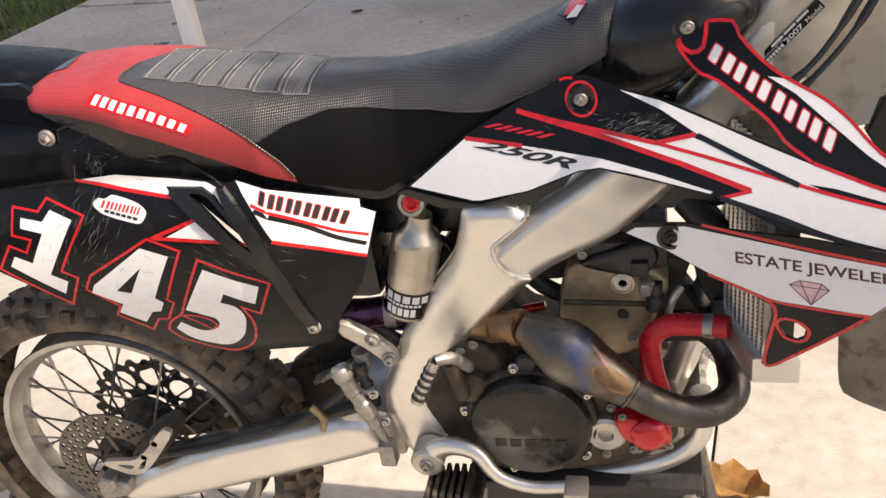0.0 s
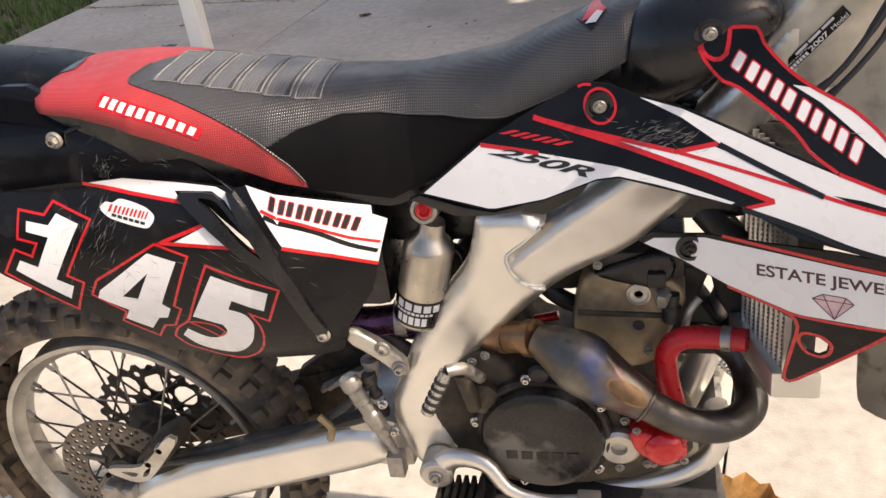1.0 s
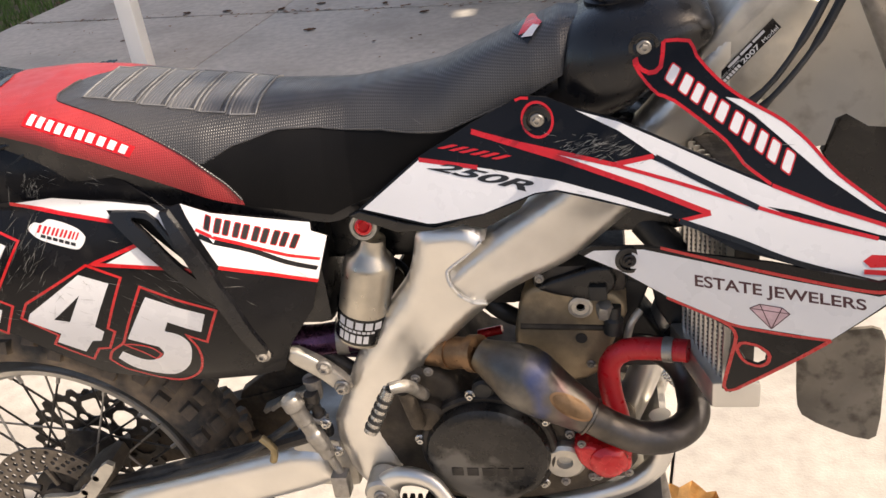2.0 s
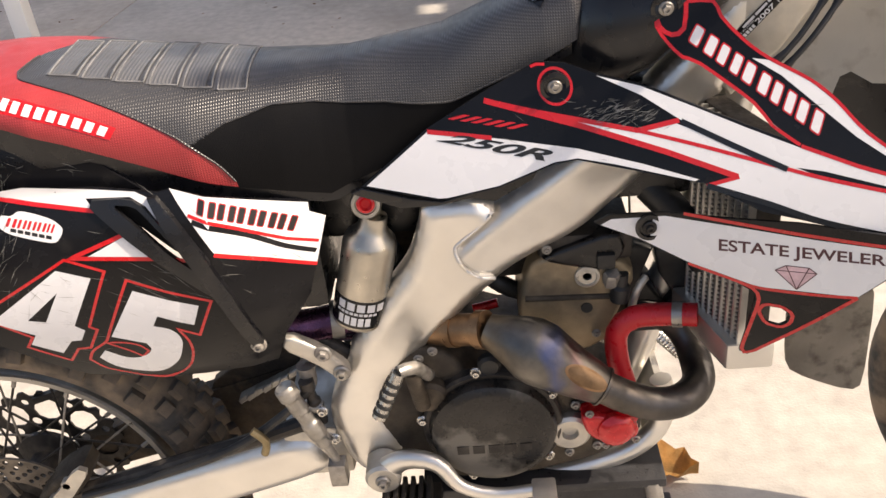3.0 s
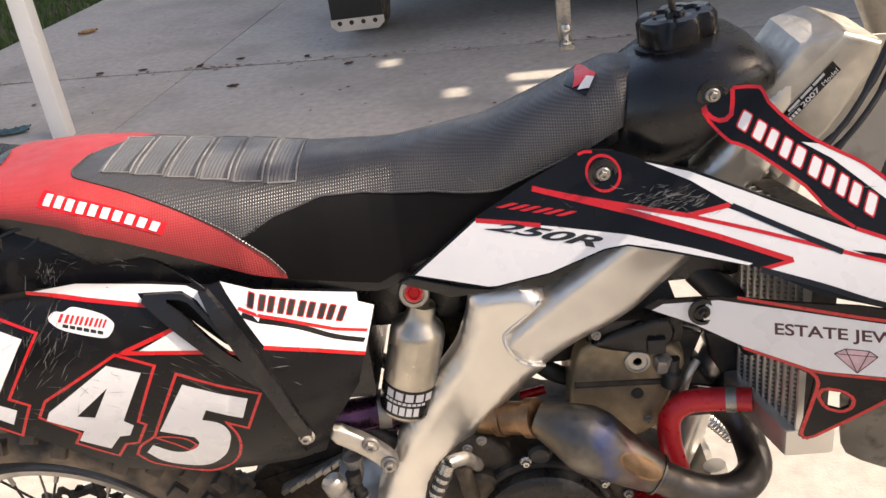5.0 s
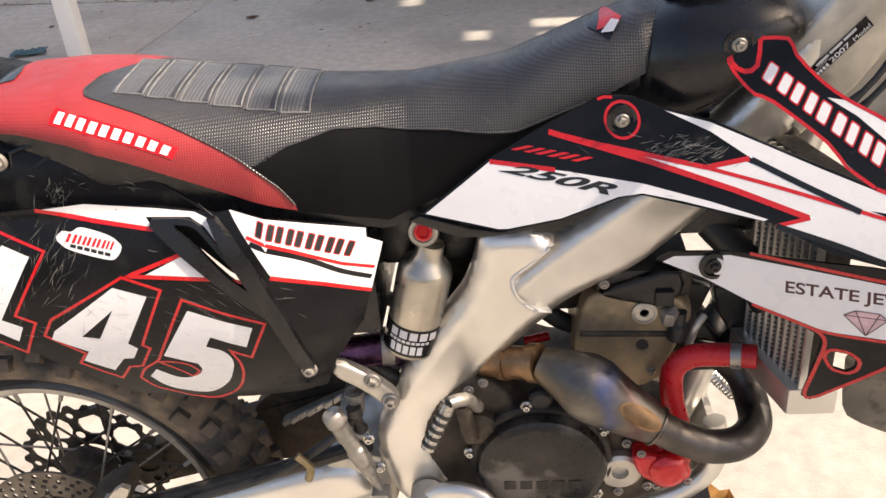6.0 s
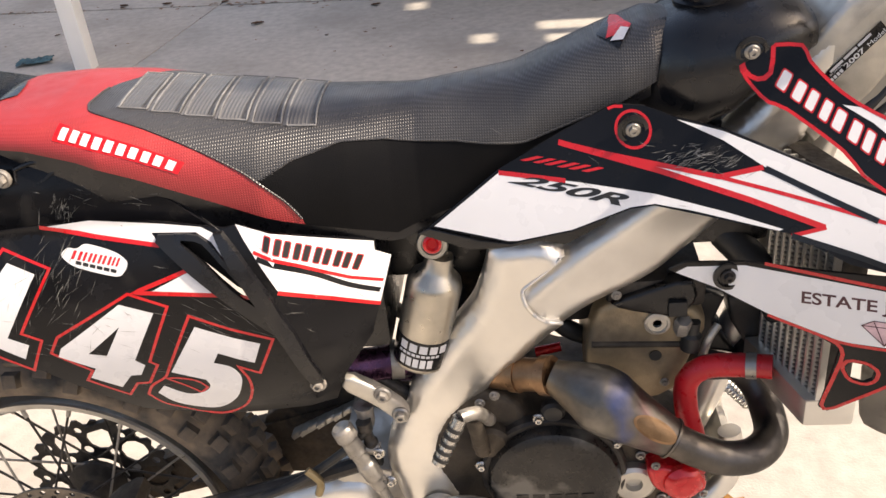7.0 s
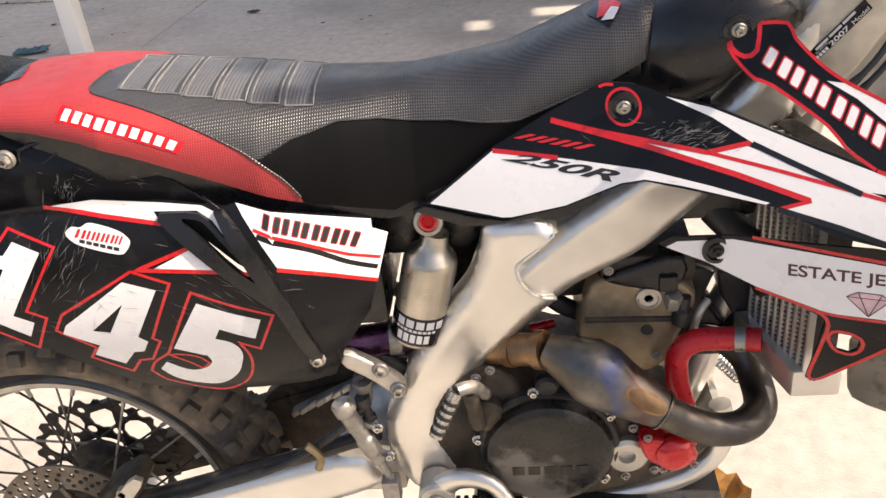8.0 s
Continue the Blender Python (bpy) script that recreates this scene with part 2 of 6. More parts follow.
def turned(centre, profile, axis=(0, -1, 0), segs=32, bm=None, caps=True):
    """A turned body: (radius, distance along the axis) pairs round the axis from the centre."""
    bm = bm or bmesh.new()
    axis = Vector(axis).normalized()
    a = axis.orthogonal().normalized()
    b = axis.cross(a)
    rings = []
    for r, d in profile:
        rings.append([bm.verts.new(Vector(centre) + axis * d + (a * math.cos(t) + b * math.sin(t)) * max(r, 1e-4)) for t in np.linspace(0, 2 * math.pi, segs, endpoint=False)])
    for p, q in zip(rings, rings[1:]):
        for k in range(segs):
            bm.faces.new((p[k], p[(k + 1) % segs], q[(k + 1) % segs], q[k]))
    if caps and profile[0][0] > 1e-3:
        bm.faces.new(rings[0])
    if caps and profile[-1][0] > 1e-3:
        bm.faces.new(rings[-1])
    return bm


def bolt(centre, r, parent, mat=None, name="bolt", axis=(0, -1, 0), flange=True):
    """A flanged hexagon head."""
    bm = bmesh.new()
    if flange:
        turned(centre, [(r, 0), (r, 0.25 * r), (0.85 * r, 0.4 * r), (0.62 * r, 0.4 * r)], axis, 20, bm)
    turned(centre, [(0.66 * r, 0.2 * r), (0.66 * r, 0.8 * r), (0.56 * r, 0.95 * r), (0.3 * r, 0.95 * r), (0.26 * r, 0.7 * r)], axis, 6, bm)
    return part(name, bm, mat or CHROME, parent)


def box(bm, lo, hi):
    v = [bm.verts.new((x, y, z)) for x in (lo[0], hi[0]) for y in (lo[1], hi[1]) for z in (lo[2], hi[2])]
    for f in ((0, 1, 3, 2), (4, 6, 7, 5), (0, 4, 5, 1), (2, 3, 7, 6), (0, 2, 6, 4), (1, 5, 7, 3)):
        bm.faces.new([v[i] for i in f])
    return bm


def rounded_box(lo, hi, r=0.004, bm=None):
    bm2 = box(bmesh.new(), lo, hi)
    bmesh.ops.bevel(bm2, geom=bm2.edges[:], offset=r, segments=2, profile=0.6, affect="EDGES")
    if bm is None:
        return bm2
    me = bpy.data.meshes.new("tmp")
    bm2.to_mesh(me)
    bm2.free()
    bm.from_mesh(me)
    bpy.data.meshes.remove(me)
    return bm


def soft(outline, times=1):
    """Corner cutting of a closed outline."""
    p = [np.array(a, float) for a in outline]
    for _ in range(times):
        p = [c for a, b in zip(p, p[1:] + p[:1]) for c in (0.8 * a + 0.2 * b, 0.2 * a + 0.8 * b)]
    return [tuple(a) for a in p]


def plate(outline, y_near, y_far, bevel=0.006, bm=None, segments=3):
    """An outline of (x, z) cut from thick plate between two depths, its edges rounded."""
    bm2 = bmesh.new()
    f = bm2.faces.new([bm2.verts.new((x, y_far, z)) for x, z in outline])
    r = bmesh.ops.extrude_face_region(bm2, geom=[f])
    vs = [v for v in r["geom"] if isinstance(v, bmesh.types.BMVert)]
    bmesh.ops.translate(bm2, verts=vs, vec=(0, y_near - y_far, 0))
    if bevel:
        near = [e for e in bm2.edges if all(abs(v.co.y - y_near) < 1e-6 for v in e.verts)]
        bmesh.ops.bevel(bm2, geom=near, offset=bevel, segments=segments, profile=0.5, affect="EDGES", clamp_overlap=True)
    bmesh.ops.triangulate(bm2, faces=[x for x in bm2.faces if len(x.verts) > 4])
    if bm is None:
        return bm2
    me = bpy.data.meshes.new("tmp")
    bm2.to_mesh(me)
    bm2.free()
    bm.from_mesh(me)
    bpy.data.meshes.remove(me)
    return bm


def cut_up(bm, cell):
    xs = [v.co.x for v in bm.verts]
    zs = [v.co.z for v in bm.verts]
    for lo, hi, no in ((min(xs), max(xs), (1, 0, 0)), (min(zs), max(zs), (0, 0, 1))):
        for k in range(math.floor(lo / cell) + 1, math.ceil(hi / cell)):
            at = Vector(no) * k * cell
            bmesh.ops.bisect_plane(bm, geom=bm.verts[:] + bm.edges[:] + bm.faces[:], dist=1e-6, plane_co=at, plane_no=no)


def skin(outline, surface, lift=0.0, thick=0.0, cell=0.01, holes=()):
    """An outline of (x, z) laid on a curved side surface y = surface(x, z)."""
    bm = bmesh.new()
    edges = []
    for loop in (outline, *holes):
        v = [bm.verts.new((x, 0, z)) for x, z in loop]
        edges += [bm.edges.new((v[i], v[(i + 1) % len(v)])) for i in range(len(v))]
    bmesh.ops.triangle_fill(bm, use_beauty=True, use_dissolve=False, edges=edges)
    cut_up(bm, cell)
    if thick:
        bmesh.ops.recalc_face_normals(bm, faces=bm.faces)
        r = bmesh.ops.extrude_face_region(bm, geom=bm.faces[:])
        new_v = {v for v in r["geom"] if isinstance(v, bmesh.types.BMVert)}
        for v in bm.verts:
            v.co.y = surface(v.co.x, v.co.z) - lift + (thick if v not in new_v else 0)
    else:
        for v in bm.verts:
            v.co.y = surface(v.co.x, v.co.z) - lift
    return bm


def pillow(outline, y_face, thick, reach, drop, lean=0.0, x_mid=0.0, cell=0.007, flip=1, rim=None):
    """A casting cut to an outline of (x, z): its outer face rounds away by drop within reach of the rim (its edge, if none is given); lean: how y falls with x."""
    bm = skin(outline, flat(0), 0, 1.0, cell)
    a = np.array(rim or outline, float)
    b = np.roll(a, -1, axis=0)
    ab = b - a
    for v in bm.verts:
        p = np.array((v.co.x, v.co.z))
        t = np.clip(((p - a) * ab).sum(1) / (ab ** 2).sum(1), 0, 1)
        d = float(np.sqrt((((a + ab * t[:, None]) - p) ** 2).sum(1)).min())
        k = 1 - min(d / reach, 1.0)
        near = y_face + lean * (v.co.x - x_mid) + drop * k * k
        v.co.y = flip * (near if v.co.y < 0.5 else y_face + lean * (v.co.x - x_mid) + thick)
    return bm


def stroke(pts, width, surface, lift, closed=False, curved=True, taper=False):
    """A painted line of a given width laid on a side surface."""
    if curved and len(pts) > 2 and not closed:
        pts = [tuple(p) for p in smooth_path(pts, 0.01)]
    p = [np.array(a, float) for a in pts]
    out = []
    n = len(p)
    for i in range(n if closed else n - 1):
        a, b = p[i], p[(i + 1) % n]
        k = max(1, int(np.linalg.norm(b - a) / 0.006))
        out += [a + (b - a) * j / k for j in range(k)]
    if not closed:
        out.append(p[-1])
    bm = bmesh.new()
    m = len(out)
    rows = []
    for i in range(m):
        a, b = out[(i - 1) % m if closed else max(i - 1, 0)], out[(i + 1) % m if closed else min(i + 1, m - 1)]
        d1 = out[i] - a
        d2 = b - out[i]
        n1, n2 = np.linalg.norm(d1), np.linalg.norm(d2)
        d1 = d1 / n1 if n1 else d2 / n2
        d2 = d2 / n2 if n2 else d1
        t = d1 + d2
        t = t / (np.linalg.norm(t) + 1e-9)
        c = max(0.5, float(t @ d1))
        w = width * (1 if not taper else 1.6 - 1.3 * i / m) / 2 / c
        nn = np.array((-t[1], t[0])) * w
        rows.append([bm.verts.new((q[0], surface(q[0], q[1]) - lift, q[1])) for q in (out[i] + nn, out[i] - nn)])
    for i in range(m if closed else m - 1):
        a, b = rows[i], rows[(i + 1) % m]
        bm.faces.new((a[0], a[1], b[1], b[0]))
    return bm


def grown(outline, by):
    """The outline moved outwards by a distance, with mitred corners."""
    p = [np.array(a, float) for a in outline]
    area = sum(a[0] * b[1] - a[1] * b[0] for a, b in zip(p, p[1:] + p[:1]))
    s = 1 if area > 0 else -1
    out = []
    for i in range(len(p)):
        d1, d2 = p[i] - p[i - 1], p[(i + 1) % len(p)] - p[i]
        d1, d2 = d1 / np.linalg.norm(d1), d2 / np.linalg.norm(d2)
        n1, n2 = s * np.array((d1[1], -d1[0])), s * np.array((d2[1], -d2[0]))
        m = n1 + n2
        k = max(float(m @ n1), 0.55)
        out.append(tuple(p[i] + m * by / k))
    return out


def words(text, quad, surface, lift, weight=0.0, slant=0.0):
    """Lettering stretched into a quad of (x, z): top left, top right, bottom right, bottom left."""
    cu = bpy.data.curves.new("words", "FONT")
    cu.body, cu.offset, cu.shear = text, weight, slant
    ob = bpy.data.objects.new("words", cu)
    scene.collection.objects.link(ob)
    dg = bpy.context.evaluated_depsgraph_get()
    me = bpy.data.meshes.new_from_object(ob.evaluated_get(dg))
    bpy.data.objects.remove(ob)
    bm = bmesh.new()
    bm.from_mesh(me)
    bpy.data.meshes.remove(me)
    us, vs = [v.co.x for v in bm.verts], [v.co.y for v in bm.verts]
    a, b, c, d = (np.array(q, float) for q in quad)
    for v in bm.verts:
        s, t = (v.co.x - min(us)) / (max(us) - min(us)), (v.co.y - min(vs)) / (max(vs) - min(vs))
        q = (d * (1 - s) + c * s) * (1 - t) + (a * (1 - s) + b * s) * t
        v.co = (q[0], surface(q[0], q[1]) - lift, q[1])
    return bm


def blocks(name, count, quad, surface, lift, mat, parent, gap=0.18, height=0.0, label=""):
    """A row of plain blocks in a quad, standing in for a maker's lettering."""
    a, b, c, d = (np.array(q, float) for q in quad)

    def at(s, t):
        q = (d * (1 - s) + c * s) * (1 - t) + (a * (1 - s) + b * s) * t
        return (q[0], surface(q[0], q[1]) - lift, q[1])
    for i in range(count):
        s0, s1 = (i + gap / 2) / count, (i + 1 - gap / 2) / count
        bm = bmesh.new()
        faces = [bm.faces.new([bm.verts.new(at(s, t)) for s, t in ((s0, 0), (s1, 0), (s1, 1), (s0, 1))])]
        if height:
            r = bmesh.ops.extrude_face_region(bm, geom=faces)
            bmesh.ops.translate(bm, verts=[v for v in r["geom"] if isinstance(v, bmesh.types.BMVert)], vec=(0, -height, 0))
        part(name, bm, mat, parent, label, False)


def marks(name, widths, quad, surface, lift, mat, parent, grow=0.0, slot=0.0, slant=0.0, power=7.0, label=""):
    """A row of plain upright bars in a quad, standing in for a maker's lettering; grow: an edging round each; slot: the gap between the two bars of a pair."""
    a, b, c, d = (np.array(q, float) for q in quad)

    def at(u, v):
        u = u + slant * (v - 0.5)
        q = (d * (1 - u) + c * u) * (1 - v) + (a * (1 - u) + b * u) * v
        return float(q[0]), float(q[1])

    def loop(u0, u1, v0, v1, n=28):
        out = []
        for t in np.linspace(0, 2 * math.pi, n, endpoint=False):
            x, y = math.cos(t), math.sin(t)
            x, y = math.copysign(abs(x) ** (2 / power), x), math.copysign(abs(y) ** (2 / power), y)
            out.append(at((u0 + u1) / 2 + (u1 - u0) / 2 * x, (v0 + v1) / 2 + (v1 - v0) / 2 * y))
        return out
    total, run = sum(widths), 0.0
    long, tall = np.linalg.norm(b - a), np.linalg.norm(a - d)
    for w in widths:
        u0, u1 = run / total, (run + w) / total
        run += w
        pad = 0.09 * (u1 - u0)
        gu, gv = grow / long, grow / tall
        m, h = (u0 + u1) / 2, (u1 - u0) * slot / 2
        for p, q in ((u0 + pad, m - h), (m + h, u1 - pad)) if slot else ((u0 + pad, u1 - pad),):
            part(name, skin(loop(p - gu, q + gu, -gv, 1 + gv), surface, lift, 0, 0.02), mat, parent, label)


def rounded(outline, sharp=55, reach=0.04):
    """Short sides between gentle corners become curves; sharp corners and long sides stay."""
    p = [Vector(a) for a in outline]
    n = len(p)

    def way(i):
        a, c = p[i] - p[i - 1], p[(i + 1) % n] - p[i]
        return (a.normalized() + c.normalized()).normalized() if a.angle(c, 0) < radians(sharp) else None

    out = []
    for i in range(n):
        a, c = p[i], p[(i + 1) % n]
        chord = c - a
        out.append(tuple(a))
        if chord.length > reach:
            continue
        ta, tc = way(i) or chord.normalized(), way((i + 1) % n) or chord.normalized()
        ta, tc = ta * chord.length, tc * chord.length
        for k in range(1, 5):
            t = k / 5
            out.append(tuple(a * (2 * t ** 3 - 3 * t * t + 1) + ta * (t ** 3 - 2 * t * t + t) + c * (3 * t * t - 2 * t ** 3) + tc * (t ** 3 - t * t)))
    return out


def ring_of(centre, r, count=28, squash=1.0):
    return [(centre[0] + r * math.cos(t), centre[1] + r * squash * math.sin(t)) for t in np.linspace(0, 2 * math.pi, count, endpoint=False)]


# ---- setting ----
LAY = Matrix.Translation((-1.13, 4.51, 0)) @ Matrix.Rotation(radians(-8), 4, "Z")     # the joints' crossing and turn


def slab(name, x0, x1, y0, y1):
    bm = rounded_box((x0, y0, -0.12), (x1, y1, 0.0), 0.005)
    bm.transform(LAY)
    return part(name, bm, CONCRETE, driveway)


ground_bm = bmesh.new()
R = 900.0
v = [ground_bm.verts.new(p) for p in ((-R, -R, -0.05), (R, -R, -0.05), (R, R, -0.05), (-R, R, -0.05))]
ground_bm.faces.new(v)
tagged(part("ground", ground_bm, SOIL), "brown bare soil around the driveway", "ground", "", "structure")
driveway = thing("driveway", 0, 0, 0, "pale broom-finished concrete driveway with straight joints", "driveway", "", "structure")
# Unseen walls, added only to cast shade and cut off sky light.
light_blockers = thing("building", 4.66, 8, 0, "unseen plain stucco walls added to shade the driveway and block sky", "building", "", "structure")
SUN_SLOTS = ((0.98, 3.59, 0.42, 0.08), (0.89, 3.38, 0.17, 0.06), (0.485, 3.45, 0.11, 0.09), (0.09, 4.14, 0.1, 0.09), (0.56, 4.68, 0.12, 0.12))


def slotted_wall(x0, x1, y0, y1, top, slots):
    """An unseen upright wall added as a shade caster; narrow upright openings, aimed along the sun, let sunlight reach
    the shaded driveway.
    """
    bm = bmesh.new()
    loops = [[(y0, -0.1), (y1, -0.1), (y1, top), (y0, top)]]
    for px, py, long, wide in slots:
        run = (x0 - px) / sun_way.x
        y, z = py + sun_way.y * run, sun_way.z * run
        h, w = long / 2 + (x1 - x0) / 2, wide / 2 + 0.03
        loops.append([(y - w, z - h), (y + w, z - h), (y + w, z + h), (y - w, z + h)])
    edges = []
    for loop in loops:
        vs = [bm.verts.new((x0, y, z)) for y, z in loop]
        edges += [bm.edges.new((vs[k], vs[(k + 1) % 4])) for k in range(4)]
    bmesh.ops.triangle_fill(bm, use_beauty=True, edges=edges)
    r = bmesh.ops.extrude_face_region(bm, geom=bm.faces[:])
    bmesh.ops.translate(bm, verts=[q for q in r["geom"] if isinstance(q, bmesh.types.BMVert)], vec=(x1 - x0, 0, 0))
    return bm


part("shade_wall_east", slotted_wall(4.6, 4.72, 2.32, 16, 10.2, SUN_SLOTS), STUCCO, light_blockers, smooth=False)
# Added behind the camera to darken what the bike reflects.
part("sky_blocker_south", rounded_box((-14, -9.3, -0.1), (12, -9.0, 2.4), 0.02), STUCCO, light_blockers)
xs = (-2.03, 0, 2.75, 5.5, 8.25)
ys = (-12.0, -5.6, 0, 4.2, 8.4)
for i in range(len(xs) - 1):
    for j in range(len(ys) - 1):
        g = 0.0032
        slab("slab", xs[i] + g, xs[i + 1] - g, ys[j] + 4 * g, ys[j + 1] - 4 * g)

# ---- the motorcycle ----
bike = thing("motorcycle", 0.65, 0, 0, "black, white and red motocross motorcycle with race number, on a stand", "motorcycle")


def side_surface(x, z):
    """Number panel: flares towards the rear, slightly bowed."""
    return -0.186 + (0.15 if x > 0.4 else 0.05) * (x - 0.4) + 0.4 * max(0.0, x - 0.46) + min(0.036, 0.022 * ((z - 0.82) / 0.11) ** 2)


def shroud_surface(x, z):
    return -0.147 - 0.24 * (x - 0.869) + 0.45 * (z - 0.956) + 0.5 * (z - 0.98) ** 2


def low_surface(x, z):
    return -0.167 - 0.44 * (x - 0.977) + 0.8 * (z - 0.83) ** 2


# number panel
panel = part("number_panel", skin([(0.009, 0.955), (0.076, 0.961), (0.192, 0.97), (0.33, 0.963), (0.409, 0.95), (0.421, 0.952), (0.57, 0.898), (0.572, 0.88), (0.587, 0.872), (0.57, 0.819), (0.554, 0.771), (0.513, 0.716), (0.493, 0.669), (0.458, 0.673), (0.332, 0.675), (0.253, 0.699), (0.16, 0.784), (0.051, 0.849), (-0.003, 0.891)], side_surface, 0, 0.004, holes=[[(0.353, 0.944), (0.38, 0.94), (0.394, 0.925), (0.437, 0.862), (0.438, 0.854), (0.415, 0.876), (0.379, 0.918)]]), BLACK, bike, "scratched glossy black number panel with white and red stripes")
D = 0.0002     # the thickness of a decal
part("slot_frame", skin(soft([(0.321, 0.951), (0.376, 0.949), (0.393, 0.936), (0.444, 0.862), (0.463, 0.803), (0.448, 0.818), (0.403, 0.866), (0.358, 0.911)]), side_surface, 0.004, 0.006, holes=[soft([(0.353, 0.944), (0.38, 0.94), (0.394, 0.925), (0.437, 0.862), (0.438, 0.854), (0.415, 0.876), (0.379, 0.918)])]), TANK_BLACK, panel, "matt black moulded air slot")
part("slot_duct", plate(grown([(0.353, 0.944), (0.38, 0.94), (0.394, 0.925), (0.437, 0.862), (0.438, 0.854), (0.415, 0.876), (0.379, 0.918)], 0.012), -0.15, -0.145, 0), HOSE, panel)
part("rib", skin(soft([(0.395, 0.949), (0.41, 0.948), (0.466, 0.845), (0.492, 0.706), (0.478, 0.703), (0.454, 0.821)]), side_surface, 0.009, 0.012), TANK_BLACK, panel)
for o in ([(0.196, 0.968), (0.254, 0.972), (0.382, 0.954), (0.397, 0.946), (0.447, 0.866), (0.438, 0.867), (0.393, 0.937), (0.376, 0.949), (0.324, 0.952), (0.332, 0.939), (0.262, 0.953)], [(0.315, 0.887), (0.361, 0.906), (0.395, 0.878)], [(0.422, 0.953), (0.57, 0.896), (0.57, 0.885), (0.588, 0.873), (0.569, 0.814), (0.462, 0.871), (0.449, 0.897), (0.428, 0.939)]):
    part("white_decal", skin(o, side_surface, D), WHITE, panel)
for o, w in (([(0.194, 0.968), (0.262, 0.952), (0.332, 0.938)], 0.005), ([(0.36, 0.908), (0.294, 0.887), (0.396, 0.876), (0.443, 0.866)], 0.005), ([(0.461, 0.87), (0.517, 0.842), (0.569, 0.813)], 0.005), ([(0.439, 0.921), (0.487, 0.894), (0.54, 0.861), (0.576, 0.844)], 0.004), ([(0.404, 0.921), (0.416, 0.918)], 0.004)):
    part("red_stripe", stroke(o, w, side_surface, 2 * D, curved=False), RED, panel)
part("black_stripe", stroke([(0.442, 0.913), (0.498, 0.882), (0.538, 0.852), (0.571, 0.832)], 0.006, side_surface, 2 * D), DECAL_BLACK, panel)
for name, o, holes, line in (("digit_one", [(0.103, 0.924), (0.135, 0.917), (0.149, 0.932), (0.18, 0.917), (0.129, 0.841), (0.152, 0.829), (0.141, 0.809), (0.072, 0.857), (0.082, 0.871), (0.107, 0.86), (0.132, 0.901), (0.1, 0.91)], [], grown([(0.103, 0.924), (0.135, 0.917), (0.149, 0.932), (0.18, 0.917), (0.129, 0.841), (0.152, 0.829), (0.141, 0.809), (0.072, 0.857), (0.082, 0.871), (0.107, 0.86), (0.132, 0.901), (0.1, 0.91)], 0.0125)), ("digit_four", [(0.273, 0.874), (0.312, 0.86), (0.273, 0.795), (0.283, 0.786), (0.273, 0.77), (0.26, 0.77), (0.242, 0.75), (0.21, 0.771), (0.221, 0.786), (0.182, 0.809), (0.189, 0.821)], [[(0.22, 0.81), (0.267, 0.845), (0.241, 0.805)]], [(0.286, 0.886), (0.33, 0.867), (0.29, 0.791), (0.298, 0.785), (0.279, 0.755), (0.263, 0.755), (0.246, 0.734), (0.204, 0.767), (0.216, 0.783), (0.175, 0.815), (0.189, 0.837)]), ("digit_five", rounded([(0.357, 0.838), (0.429, 0.805), (0.416, 0.776), (0.376, 0.797), (0.367, 0.782), (0.387, 0.772), (0.394, 0.756), (0.388, 0.733), (0.374, 0.709), (0.345, 0.69), (0.317, 0.697), (0.295, 0.712), (0.282, 0.734), (0.294, 0.747), (0.321, 0.727), (0.341, 0.73), (0.351, 0.741), (0.349, 0.753), (0.311, 0.771)]), [], rounded([(0.353, 0.853), (0.445, 0.809), (0.418, 0.757), (0.395, 0.773), (0.402, 0.749), (0.399, 0.723), (0.38, 0.69), (0.353, 0.676), (0.319, 0.683), (0.283, 0.708), (0.269, 0.732), (0.279, 0.748), (0.303, 0.765)]))):
    part(name, skin(o, side_surface, 2 * D, holes=holes), WHITE, panel, "white race numeral with a red outline")
    part("digit_outline", stroke(line, 0.0035, side_surface, 1.5 * D, closed=True), RED, panel)
part("digit_outline", stroke(rounded([(0.302, 0.76), (0.325, 0.741), (0.336, 0.728), (0.347, 0.738), (0.338, 0.751), (0.312, 0.76)]), 0.003, side_surface, 1.5 * D, closed=True), RED, panel)
part("badge", skin(soft([(0.213, 0.936), (0.223, 0.944), (0.234, 0.941), (0.244, 0.947), (0.267, 0.94), (0.283, 0.933), (0.293, 0.923), (0.29, 0.915), (0.281, 0.906), (0.255, 0.913), (0.226, 0.923)], 2), side_surface, 2 * D), WHITE, panel, "white dealer sticker with red lettering bars")
marks("badge_mark", (1.2, 1, 1, 1, 0.8), [(0.228, 0.941), (0.284, 0.928), (0.282, 0.918), (0.226, 0.931)], side_surface, 2.3 * D, RED, panel, 0, 0.26, 0.06)
marks("badge_mark", (1, 1, 1, 1, 1, 1), [(0.231, 0.929), (0.279, 0.915), (0.278, 0.911), (0.23, 0.925)], side_surface, 2.3 * D, INK, panel)
NAME_QUAD = [(0.452, 0.938), (0.559, 0.882), (0.551, 0.867), (0.448, 0.922)]
marks("bar_edge", (1.05, 1, 1.05, 1.05, 1.05), NAME_QUAD, side_surface, 2.3 * D, RED, panel, 0.0011, 0.26)
marks("name_bar", (1.05, 1, 1.05, 1.05, 1.05), NAME_QUAD, side_surface, 2.8 * D, INK, panel, 0, 0.26, label="black name bar edged in red")

